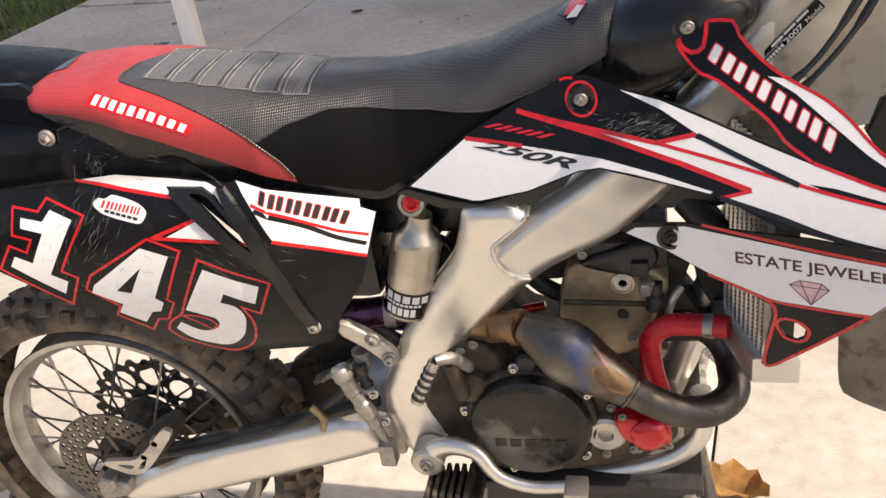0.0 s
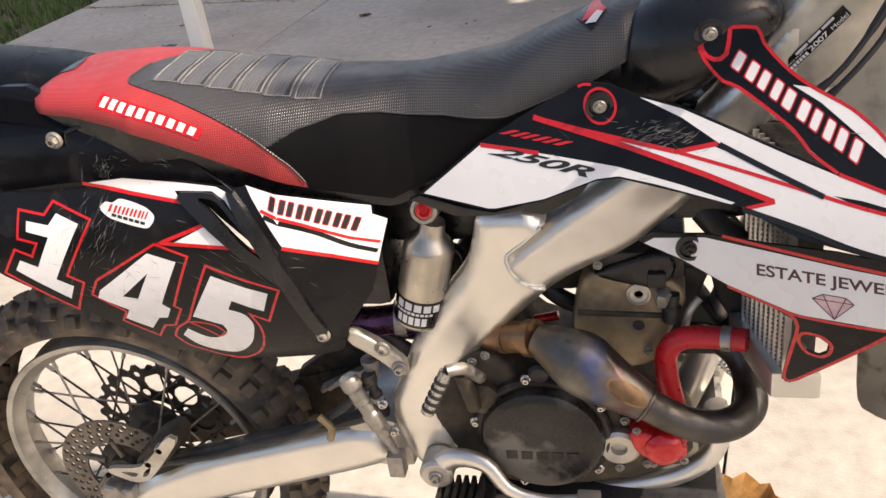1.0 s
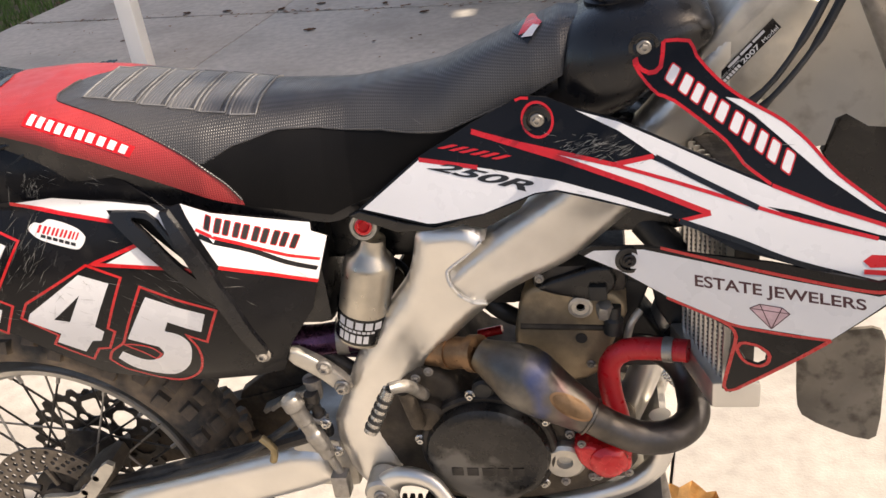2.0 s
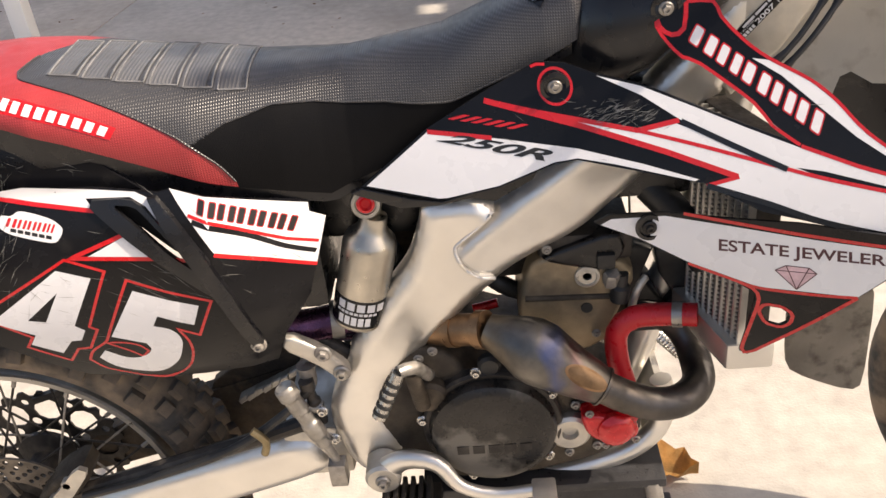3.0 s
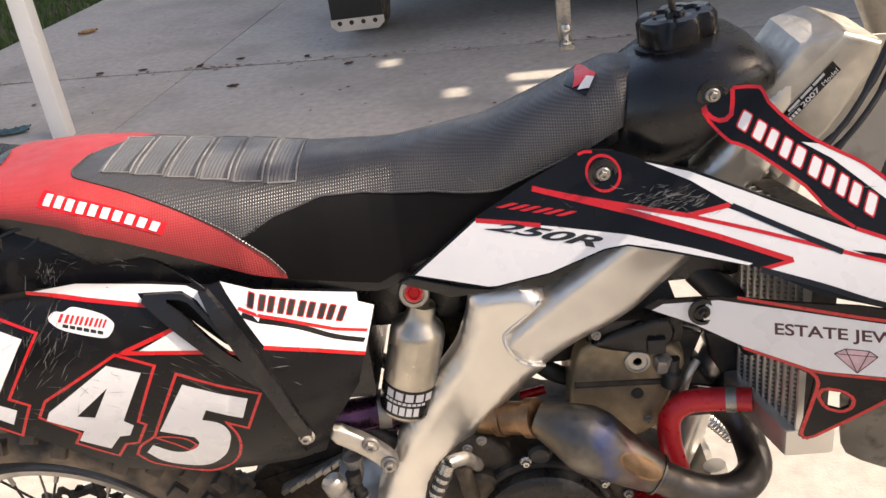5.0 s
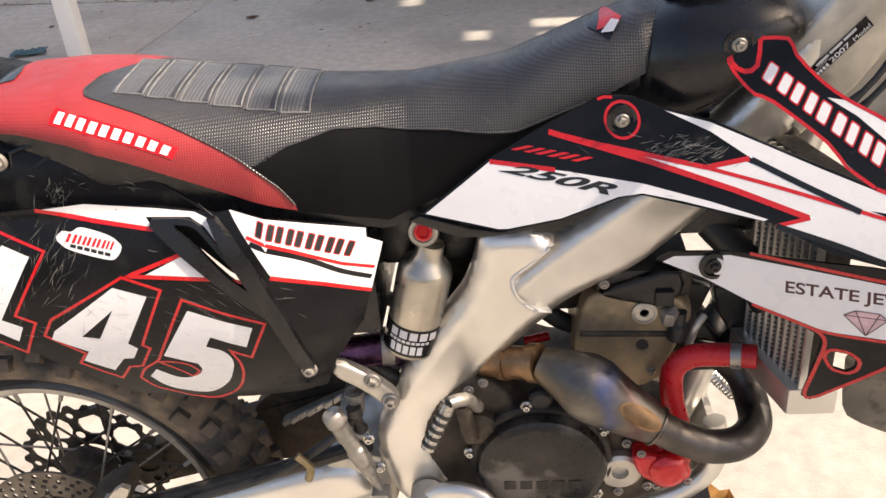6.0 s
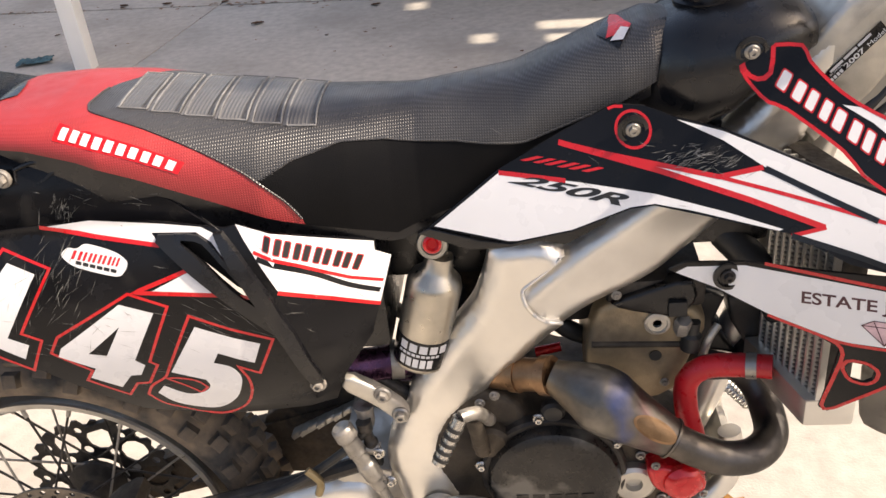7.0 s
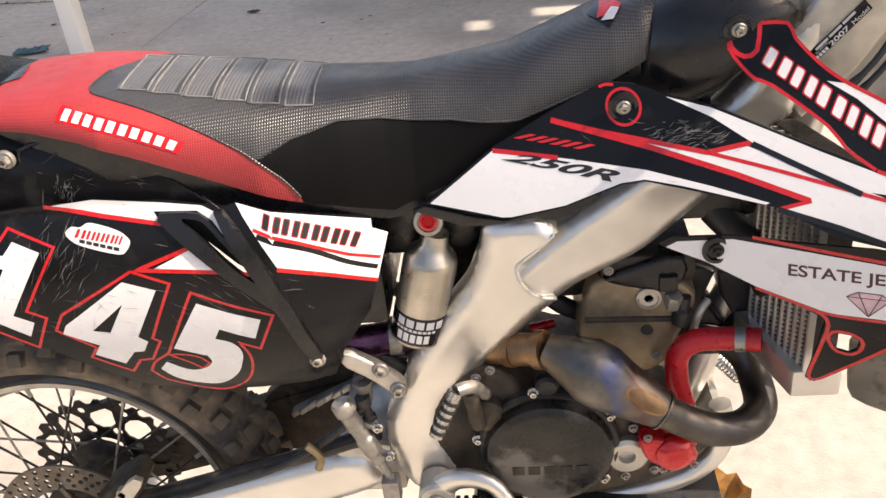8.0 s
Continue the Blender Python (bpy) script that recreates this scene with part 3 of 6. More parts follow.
# upper shroud
shroud = part("tank_shroud", skin([(0.64, 0.913), (0.725, 0.979), (0.795, 1.018), (0.857, 1.049), (0.888, 1.048), (0.918, 1.038), (0.968, 1.028), (1.023, 1.008), (1.076, 0.989), (1.126, 0.971), (1.099, 0.989), (1.082, 1.01), (1.03, 1.047), (1.012, 1.053), (0.997, 1.067), (0.987, 1.083), (0.988, 1.097), (1.003, 1.103), (1.018, 1.107), (1.048, 1.107), (1.055, 1.092), (1.073, 1.072), (1.099, 1.054), (1.137, 1.034), (1.162, 1.015), (1.191, 0.985), (1.243, 0.949), (1.273, 0.931), (1.275, 0.868), (1.229, 0.873), (1.182, 0.885), (1.127, 0.896), (1.088, 0.903), (1.029, 0.93), (0.936, 0.944), (0.896, 0.95), (0.87, 0.945), (0.806, 0.918), (0.744, 0.902), (0.732, 0.901)], shroud_surface, 0, 0.004), BLACK, bike, "glossy black and white radiator shroud with red stripes")
for o in ([(0.646, 0.914), (0.726, 0.976), (0.815, 0.97), (0.897, 0.962), (0.967, 0.948), (1.024, 0.934), (1.02, 0.932), (0.936, 0.947), (0.896, 0.952), (0.87, 0.947), (0.806, 0.92), (0.744, 0.904), (0.733, 0.903)], [(0.847, 0.998), (0.962, 0.982), (1.002, 0.99), (1.082, 0.963), (1.149, 0.939), (1.227, 0.924), (1.268, 0.919), (1.27, 0.873), (1.229, 0.877), (1.182, 0.888), (1.127, 0.899), (1.082, 0.916), (1.032, 0.929), (1.064, 0.939), (0.992, 0.959), (0.91, 0.982)], [(0.921, 1.036), (0.968, 1.026), (1.023, 1.006), (1.076, 0.986), (1.127, 0.968), (1.191, 0.947), (1.268, 0.93), (1.268, 0.924), (1.227, 0.929), (1.149, 0.946), (1.11, 0.95), (1.008, 0.993), (0.968, 1.017)], [(1.082, 1.053), (1.1, 1.051), (1.137, 1.032), (1.161, 1.013), (1.189, 0.983), (1.238, 0.948), (1.222, 0.953), (1.18, 0.98), (1.148, 1.006), (1.11, 1.037)]):
    part("white_decal", skin(o, shroud_surface, D), WHITE, shroud)
for o, w in (([(0.795, 1.01), (0.904, 0.985), (0.992, 0.961), (1.064, 0.938)], 0.006), ([(0.795, 1.01), (0.847, 1), (0.962, 0.982), (1.006, 0.993)], 0.005), ([(0.962, 0.982), (1.023, 0.969), (1.082, 0.955), (1.149, 0.939), (1.227, 0.925)], 0.004), ([(1.065, 0.938), (1.032, 0.928)], 0.004), ([(1.127, 0.97), (1.181, 0.952), (1.243, 0.936)], 0.004), ([(0.989, 1.096), (0.988, 1.083), (0.999, 1.067), (1.013, 1.054), (1.03, 1.048), (1.082, 1.011), (1.099, 0.99), (1.126, 0.971)], 0.0035), ([(1.02, 1.106), (1.047, 1.106), (1.054, 1.092), (1.074, 1.071), (1.099, 1.053), (1.138, 1.033), (1.162, 1.014), (1.191, 0.984), (1.243, 0.948)], 0.0035), ([(0.989, 1.097), (0.991, 1.083), (1.003, 1.075), (1.016, 1.081), (1.02, 1.106)], 0.0045), ([(0.726, 0.976), (0.758, 0.974), (0.801, 0.971)], 0.005), ([(0.85, 1.0445), (0.857, 1.047), (0.866, 1.047)], 0.003)):
    part("red_stripe", stroke(o, w, shroud_surface, 2 * D, curved=len(o) > 4), RED, shroud)
for o in ([(1.008, 0.992), (1.058, 0.97), (1.113, 0.947)], [(1.032, 0.928), (1.093, 0.912), (1.149, 0.895), (1.228, 0.881)]):
    part("black_stripe", stroke(o, 0.006, shroud_surface, 2.4 * D), DECAL_BLACK, shroud)
ARM_QUAD = [(1.027, 1.086), (1.152, 0.999), (1.146, 0.98), (1.018, 1.071)]
marks("mark_edge", (1.1, 1, 1.15, 1, 1.1), ARM_QUAD, shroud_surface, 2.3 * D, RED, shroud, 0.0014, 0.24)
marks("maker_mark", (1.1, 1, 1.15, 1, 1.1), ARM_QUAD, shroud_surface, 2.8 * D, WHITE, shroud, 0, 0.24)
marks("model_mark", (1, 1, 1), [(0.765, 0.996), (0.843, 0.986), (0.832, 0.98), (0.752, 0.99)], shroud_surface, 2.5 * D, RED, shroud, 0, 0.24, 0.1, 8)
part("capacity_lettering", words("250R", [(0.75, 0.9755), (0.871, 0.9595), (0.862, 0.9475), (0.735, 0.9665)], shroud_surface, 2.7 * D, 0.03, 0.35), INK, shroud)


def scratches(count, box_, angle, length, surface, lift, parent, seed):
    """Short pale scratches, each a sliver of its own, scattered over a patch (x0, x1, z0, z1)."""
    rng = random.Random(seed)
    bm = bmesh.new()
    for _ in range(count):
        x, z = rng.gauss((box_[0] + box_[1]) / 2, (box_[1] - box_[0]) / 4), rng.gauss((box_[2] + box_[3]) / 2, (box_[3] - box_[2]) / 4)
        a = radians(angle + rng.gauss(0, 14))
        n = length * rng.uniform(0.3, 1.2) / 2
        w = rng.uniform(0.0001, 0.0003)
        dx, dz = math.cos(a), math.sin(a)
        pts = [(x - dx * n, z - dz * n), (x - dz * w, z + dx * w), (x + dx * n, z + dz * n), (x + dz * w, z - dx * w)]
        bm.faces.new([bm.verts.new((p, surface(p, q) - lift, q)) for p, q in pts])
    tagged(part("scuffing", bm, SCUFF, parent, "", False), kind="stuff")


scratches(120, (0.9, 0.985, 0.985, 1.012), 24, 0.014, shroud_surface, 4 * D, shroud, 3)
scratches(15, (0.75, 1.1, 0.95, 1.04), -30, 0.02, shroud_surface, 4 * D, shroud, 5)

scratches(75, (0.14, 0.25, 0.84, 0.96), 55, 0.03, side_surface, 4 * D, panel, 7)
scratches(45, (0.08, 0.5, 0.72, 0.93), -20, 0.03, side_surface, 4 * D, panel, 9)
scratches(25, (0.3, 0.5, 0.74, 0.9), -42, 0.04, side_surface, 4 * D, panel, 11)

part("shroud_trim", plate([(0.624, 0.903), (0.639, 0.91), (0.698, 0.89), (0.735, 0.883), (0.762, 0.89), (0.806, 0.905), (0.859, 0.921), (0.846, 0.903), (0.799, 0.877), (0.772, 0.884), (0.731, 0.877), (0.684, 0.877)], -0.108, -0.1, 0.002), TANK_BLACK, shroud)

part("wing_emblem", skin([(1.213, 0.902), (1.221, 0.909), (1.244, 0.91), (1.244, 0.899), (1.22, 0.896)], shroud_surface, 3 * D), RED, shroud, "small red emblem")
part("emblem_bar", skin([(1.214, 0.894), (1.244, 0.895), (1.244, 0.89), (1.214, 0.889)], shroud_surface, 3 * D), RED, shroud)

# lower shroud
low = part("radiator_scoop", skin([(0.916, 0.856), (0.933, 0.869), (0.993, 0.882), (1.06, 0.885), (1.128, 0.89), (1.225, 0.889), (1.262, 0.908), (1.242, 0.875), (1.188, 0.807), (1.116, 0.717), (1.093, 0.69), (1.084, 0.694), (1.089, 0.755), (1.092, 0.791), (1.059, 0.808), (1.019, 0.82), (0.967, 0.841), (0.95, 0.846)], low_surface, 0, 0.004, holes=[[(1.099, 0.766), (1.103, 0.775), (1.118, 0.775), (1.128, 0.768), (1.127, 0.756), (1.12, 0.749), (1.107, 0.751)]]), BLACK, bike, "white and black radiator scoop with lettering")
part("white_decal", skin([(0.923, 0.854), (0.935, 0.864), (0.993, 0.878), (1.06, 0.876), (1.14, 0.873), (1.226, 0.873), (1.259, 0.893), (1.241, 0.877), (1.188, 0.808), (1.093, 0.801), (1.056, 0.811), (1.019, 0.821), (0.967, 0.843)], low_surface, D), WHITE, low)
for o, w in (([(1.012, 0.884), (1.06, 0.881), (1.14, 0.877), (1.226, 0.878), (1.258, 0.898)], 0.004), ([(1.019, 0.819), (1.059, 0.808), (1.093, 0.8), (1.145, 0.802), (1.188, 0.807)], 0.004), ([(1.188, 0.807), (1.116, 0.72), (1.096, 0.696), (1.086, 0.699), (1.092, 0.756), (1.095, 0.784), (1.087, 0.798), (1.066, 0.806)], 0.004)):
    part("red_stripe", stroke(o, w, low_surface, 2 * D), RED, low)
part("hole_ring", stroke(grown(soft([(1.099, 0.766), (1.103, 0.775), (1.118, 0.775), (1.128, 0.768), (1.127, 0.756), (1.12, 0.749), (1.107, 0.751)]), 0.003), 0.004, low_surface, 2 * D, closed=True), RED, low)
a, b, c, d = [(1.05, 0.838), (1.217, 0.85), (1.215, 0.867), (1.049, 0.858)]
part("lettering", words("ESTATE JEWELERS", (d, c, b, a), low_surface, 2 * D, 0.02), MAROON, low)
gem = [(1.107, 0.828), (1.117, 0.836), (1.139, 0.837), (1.147, 0.831), (1.13, 0.806)]
part("gem", skin(gem, low_surface, 2 * D), PINK, low, "pink diamond emblem")
for i, j in ((0, 1), (1, 2), (2, 3), (3, 4), (4, 0), (0, 3), (1, 4), (2, 4)):
    part("gem_line", stroke([gem[i], gem[j]], 0.001, low_surface, 3 * D), MAROON, low)

# shroud fastenings
P = [(0.773, -0.15, 0.525), (0.881, -0.13, 0.503), (0.913, -0.08, 0.739), (0.748, -0.14, 0.6), (0.84, -0.14, 0.571), (0.684, -0.14, 0.517), (0.852, -0.13, 0.465), (0.724, -0.13, 0.421), (0.479, -0.165, 0.715), (0.555, -0.13, 0.677), (0.575, -0.13, 0.642), (0.533, -0.12, 0.568), (0.545, -0.12, 0.511), (0.61, -0.15, 0.462), (0.148, -0.12, 1.017), (0.977, -0.175, 0.861), (1.117, -0.2, 0.743), (0.876, -0.125, 1.025), (0.999, -0.135, 1.1)]
for x, z, s, par in ((P[17][0], P[17][2], shroud_surface, shroud), (P[18][0], P[18][2], shroud_surface, shroud), (P[15][0], P[15][2], low_surface, low)):
    y = s(x, z)
    part("washer", turned((x, y, z), [(0.017, 0), (0.017, 0.003), (0.0125, 0.004), (0.0115, 0.001)], segs=28), TANK_BLACK, par)
    bolt((x, y - 0.001, z), 0.0085, par, STEEL if par is shroud else DARK_METAL)
part("washer_ring", stroke(ring_of((P[17][0], P[17][2]), 0.0182), 0.003, shroud_surface, 2 * D, closed=True), RED, shroud)
bolt((P[8][0], side_surface(P[8][0], P[8][2]) - 0.002, P[8][2]), 0.011, panel, STEEL)

# seat
LOW_X = (0.075, 0.085, 0.104, 0.18, 0.245, 0.307, 0.4, 0.468, 0.504, 0.6, 0.675, 0.76, 0.84, 0.93)
LOW_Z = (1.05, 1.048, 1.05, 1.046, 1.033, 1.011, 0.972, 0.942, 0.93, 0.902, 0.93, 0.985, 1.03, 1.075)
TOP_X = (0.075, 0.09, 0.12, 0.2, 0.273, 0.375, 0.506, 0.63, 0.748, 0.85, 0.9, 0.93)
TOP_Z = (1.056, 1.068, 1.077, 1.078, 1.072, 1.06, 1.047, 1.047, 1.064, 1.103, 1.121, 1.12)
WID_X = (0.075, 0.09, 0.13, 0.27, 0.45, 0.55, 0.63, 0.77, 0.87, 0.905, 0.92, 0.93)
WID_Y = (0.06, 0.085, 0.11, 0.135, 0.132, 0.112, 0.092, 0.084, 0.082, 0.077, 0.066, 0.05)
seat = thing("seat", 0.5, 0, 1.0, "red and black gripper motocross seat", "seat")
seat.parent = bike
seat.matrix_parent_inverse = Matrix.Translation(bike.location).inverted()
del seat["category"]


def seat_point(x, v):
    lo, hi, w = (float(np.interp(x, a, b)) for a, b in ((LOW_X, LOW_Z), (TOP_X, TOP_Z), (WID_X, WID_Y)))
    th = v * math.pi
    c, s = math.cos(th), math.sin(th)
    return Vector((x, -w * (1 if c > 0 else -1) * abs(c) ** 0.7, lo + (hi - lo) * s ** 0.8))


RED_EDGE, SIDE_EDGE = [(0.269, 0.547), (0.245, 0.494), (0.241, 0.416), (0.249, 0.366), (0.277, 0.334), (0.32, 0.286), (0.375, 0.216), (0.438, 0.13), (0.477, 0.055), (0.495, 0.005)], [(0.446, 0.103), (0.491, 0.203), (0.544, 0.266), (0.597, 0.263), (0.678, 0.188), (0.759, 0.05)]


def red_edge(v):
    pts = sorted((q[1], q[0]) for q in RED_EDGE)
    at, over = [p[0] for p in pts], [p[1] for p in pts]
    if 0.547 < v < 0.7:
        return 0.269 + 0.038 * (v - 0.547) / 0.153
    return float(np.interp(min(v, 1 - v) if v > 0.6 else v, at, over))


def side_edge(x):
    pts = [(red_edge(0.1) - 0.06, 0.0)] + SIDE_EDGE + [(0.86, 0.0)]
    return float(np.interp(x, [p[0] for p in pts], [p[1] for p in pts]))


def seat_sheet(xs_of, vs):
    """A sheet of the seat's surface: for each turn v, stations from xs_of(v)."""
    bm = bmesh.new()
    rows = [[bm.verts.new(seat_point(x, v)) for x in xs_of(v)] for v in vs]
    for p, q in zip(rows, rows[1:]):
        for k in range(len(p) - 1):
            bm.faces.new((p[k], p[k + 1], q[k + 1], q[k]))
    return bm


X0, X1 = 0.076, 0.928
part("rear_cover", seat_sheet(lambda v: np.linspace(X0, red_edge(v), 70), np.linspace(0, 1, 121)), RED_VINYL, seat, "red grip vinyl", angle=80)
sheets = [bmesh.new() for _ in range(3)]
NV, NX = 160, 260
made = [{}, {}, {}]
for k in range(NV):
    for i in range(NX):
        ids = ((i, k), (i + 1, k), (i + 1, k + 1), (i, k + 1))
        vm = (k + 0.5) / NV
        xm = red_edge(vm) + (X1 - red_edge(vm)) * (i + 0.5) / NX
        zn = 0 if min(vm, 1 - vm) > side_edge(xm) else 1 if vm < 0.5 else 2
        vs = []
        for q in ids:
            if q not in made[zn]:
                v = q[1] / NV
                made[zn][q] = sheets[zn].verts.new(seat_point(red_edge(v) + (X1 - red_edge(v)) * q[0] / NX, v))
            vs.append(made[zn][q])
        sheets[zn].faces.new(vs)
part("gripper_cover", sheets[0], GRIP_VINYL, seat, "black ribbed gripper vinyl", angle=80)
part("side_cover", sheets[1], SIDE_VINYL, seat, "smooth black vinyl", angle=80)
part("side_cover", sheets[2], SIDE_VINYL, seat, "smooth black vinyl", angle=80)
base_bm = bmesh.new()
low_loop = [[base_bm.verts.new((x, s * float(np.interp(x, WID_X, WID_Y)) * 0.97, float(np.interp(x, LOW_X, LOW_Z)) - d * (1 if x < 0.5 or d < 0 else 0.25))) for x in np.linspace(0.076, 0.9, 60)] for d in (-0.004, 0.055) for s in (-1, 1)]
for i in range(59):
    for p, q in ((low_loop[0], low_loop[2]), (low_loop[2], low_loop[3]), (low_loop[3], low_loop[1]), (low_loop[1], low_loop[0])):
        base_bm.faces.new((p[i], p[i + 1], q[i + 1], q[i]))
part("seat_base", base_bm, TANK_BLACK, seat)


def seam(pts, r, mat, name):
    part(name, tube([seat_point(x, v) + Vector((0, -0.0004, 0.0004)) for x, v in pts], r, 6, 0.01), mat, seat)


def seat_patch(name, quad, lift, mat, label="", n=8):
    """A quad of (station, turn) laid on the seat."""
    a, b, c, d = (np.array(q, float) for q in quad)
    bm = bmesh.new()
    rows = []
    for i in range(n + 1):
        row = []
        for j in range(n + 1):
            q = (a * (1 - j / n) + b * j / n) * (1 - i / n) + (d * (1 - j / n) + c * j / n) * i / n
            row.append(bm.verts.new(seat_point(q[0], q[1]) + Vector((0, -lift * math.cos(q[1] * math.pi), lift))))
        rows.append(row)
    for p, q in zip(rows, rows[1:]):
        for k in range(n):
            bm.faces.new((p[k], p[k + 1], q[k + 1], q[k]))
    part(name, bm, mat, seat, label)


seam([(red_edge(v), v) for v in np.linspace(0.01, 0.5, 40)], 0.0013, GRIP_VINYL, "seam")
seam([(x, side_edge(x)) for x in np.linspace(0.47, 0.84, 40)], 0.0013, GRIP_VINYL, "seam")
# raised grip pads across the top
(pa, va), (pb, vb), (pf, vf) = [(0.302, 0.537), (0.275, 0.399)][1], [(0.346, 0.527), (0.32, 0.391)][1], [(0.515, 0.502), (0.517, 0.341)][1]
pitch = (pf - pa) / 6
for i in range(6):
    x0, x1 = pa + i * pitch, pa + (i + 0.82) * pitch
    v0 = va + (vf - va) * i / 5
    pts = [seat_point(x0 + 0.006 * (1 - s), v0 + (1 - 2 * v0) * s) for s in np.linspace(0, 1, 24)] + [seat_point(x1 + 0.006 * (1 - s), v0 + (1 - 2 * v0) * s) for s in np.linspace(1, 0, 24)]
    pts.append(pts[0])
    part("grip_pad_edge", tube([p + Vector((0, 0, 0.0006)) for p in pts], 0.0014, 6, smooth_it=False), PAD_EDGE, seat)
    bm = bmesh.new()
    rows = [[bm.verts.new(seat_point(x0 + 0.001 + (x1 - x0 - 0.002) * k / 8, v) + Vector((0, 0, 0.0008))) for v in np.linspace(v0, 1 - v0, 30)] for k in range(9)]
    for p, q in zip(rows, rows[1:]):
        for k in range(29):
            bm.faces.new((p[k], p[k + 1], q[k + 1], q[k]))
    part("grip_pad", bm, PAD, seat, angle=80)
wa, wb, wc, wd = (np.array(q, float) for q in [(0.226, 0.25), (0.365, 0.132), (0.359, 0.086), (0.224, 0.155)])


def seat_surface_at(u, v):
    q = (wd * (1 - u) + wc * u) * (1 - v) + (wa * (1 - u) + wb * u) * v
    return seat_point(q[0], q[1])


def seat_mark(name, u0, u1, v0, v1, lift, mat):
    """A plain upright bar on the seat's flank."""
    bm = bmesh.new()
    rows = [[bm.verts.new(seat_surface_at(u0 + (u1 - u0) * i / 3, v0 + (v1 - v0) * j / 5) + Vector((0, -lift, lift * 0.3))) for i in range(4)] for j in range(6)]
    for p, q in zip(rows, rows[1:]):
        for k in range(3):
            bm.faces.new((p[k], p[k + 1], q[k + 1], q[k]))
    part(name, bm, mat, seat)


seat_mark("mark_backing", -0.03, 1.03, -0.22, 1.22, 0.0008, RED)
for i in range(5):
    for a, b in ((0.09, 0.4), (0.6, 0.91)):
        seat_mark("maker_mark", (i + a) / 5, (i + b) / 5, 0.0, 1.0, 0.0014, WHITE)
ta, tb, tc, td = (np.array(q, float) for q in [(0.845, 0.464), (0.865, 0.592), (0.883, 0.424), (0.867, 0.283)])
seat_patch("seat_tag", [ta, tb, tc, td], 0.0012, DECAL_BLACK, "small red and black maker's tag")
seat_patch("tag_mark", [ta * 0.6 + td * 0.4, tb, tc, tc * 0.7 + td * 0.3], 0.002, RED)
seat_patch("tag_mark", [ta * 0.4 + td * 0.6, ta * 0.3 + tc * 0.7, tc * 0.8 + td * 0.2, tc * 0.3 + td * 0.7], 0.0026, SILVER_PRINT)
seat_patch("rear_tag", [(0.09, 0.414), (0.09, 0.557), (0.119, 0.605), (0.135, 0.482)], 0.0015, DECAL_BLACK, "black patch with a white mark")
seat_patch("tag_mark", [(0.09, 0.499), (0.09, 0.567), (0.104, 0.589), (0.09, 0.584)], 0.0025, WHITE)

# rear mudguard under the seat
def guard_surface(x, z):
    return -0.137 + 0.2 * (z - 0.95) + 4.0 * max(0.0, z - 0.985) ** 2 + 6.0 * max(0.0, 0.962 - z) ** 2


rear_guard = part("rear_mudguard", skin([(0.029, 1.08), (0.096, 1.078), (0.157, 1.055), (0.247, 1.017), (0.345, 0.979), (0.392, 0.94), (0.39, 0.928), (0.308, 0.943), (0.159, 0.948), (0.033, 0.937), (-0.043, 0.929)], guard_surface, 0, 0.01), BLACK, bike, "glossy black mudguard side with scratches")
bm = bmesh.new()
prof = ((-0.11, 1.05), (-0.09, 1.075), (-0.04, 1.085), (0.0, 1.087), (0.04, 1.085), (0.09, 1.075), (0.11, 1.05))
rows = [[bm.verts.new((x, y * s, z + dz)) for y, z in prof] for x, s, dz in ((0.2, 1.05, -0.03), (0.05, 1.1, 0.0), (-0.1, 1.1, 0.02), (-0.3, 1.0, 0.05), (-0.45, 0.8, 0.09))]
for a, b in zip(rows, rows[1:]):
    for k in range(len(prof) - 1):
        bm.faces.new((a[k], a[k + 1], b[k + 1], b[k]))
bmesh.ops.solidify(bm, geom=bm.faces[:], thickness=0.004)
part("mudguard_tail", bm, BLACK, bike)
bolt((P[14][0], -0.125, P[14][2]), 0.012, bike, STEEL)
scratches(60, (0.2, 0.225, 0.958, 0.992), 70, 0.008, guard_surface, 4 * D, rear_guard, 13)
scratches(25, (0.2, 0.33, 0.975, 1.01), -15, 0.02, guard_surface, 4 * D, rear_guard, 15)
part("recess_rim", tube([(x, -0.135 + 0.25 * (z - 0.95), z) for x, z in (lambda o: o + o[:1])([(0.161, 1.023), (0.183, 1.03), (0.218, 1.032), (0.211, 1.019), (0.181, 1.003), (0.161, 1.008)])], 0.003, 8), TANK_BLACK, bike)

# tank
tank = part("fuel_tank", bmesh.new(), TANK_BLACK, bike, "satin black plastic fuel tank")
bm = bmesh.new()
rings = []
for x, lo, hi, w in ((0.86, 0.97, 1.05, 0.05), (0.895, 0.98, 1.095, 0.066), (0.915, 0.985, 1.115, 0.086), (0.945, 0.995, 1.13, 0.104), (0.985, 1.015, 1.14, 0.112), (1.02, 1.045, 1.145, 0.11), (1.05, 1.07, 1.14, 0.1), (1.072, 1.085, 1.125, 0.085), (1.08, 1.095, 1.11, 0.06)):
    rings.append([bm.verts.new((x, w * math.copysign(abs(math.cos(t)) ** 0.55, math.cos(t)) * (1 - 0.12 * max(0.0, math.sin(t))), (lo + hi) / 2 + (hi - lo) / 2 * math.copysign(abs(math.sin(t)) ** 0.6, math.sin(t)))) for t in np.linspace(0, 2 * math.pi, 40, endpoint=False)])
for a, b in zip(rings, rings[1:]):
    for k in range(40):
        bm.faces.new((a[k], a[(k + 1) % 40], b[(k + 1) % 40], b[k]))
bm.faces.new(rings[0])
bm.faces.new(rings[-1])
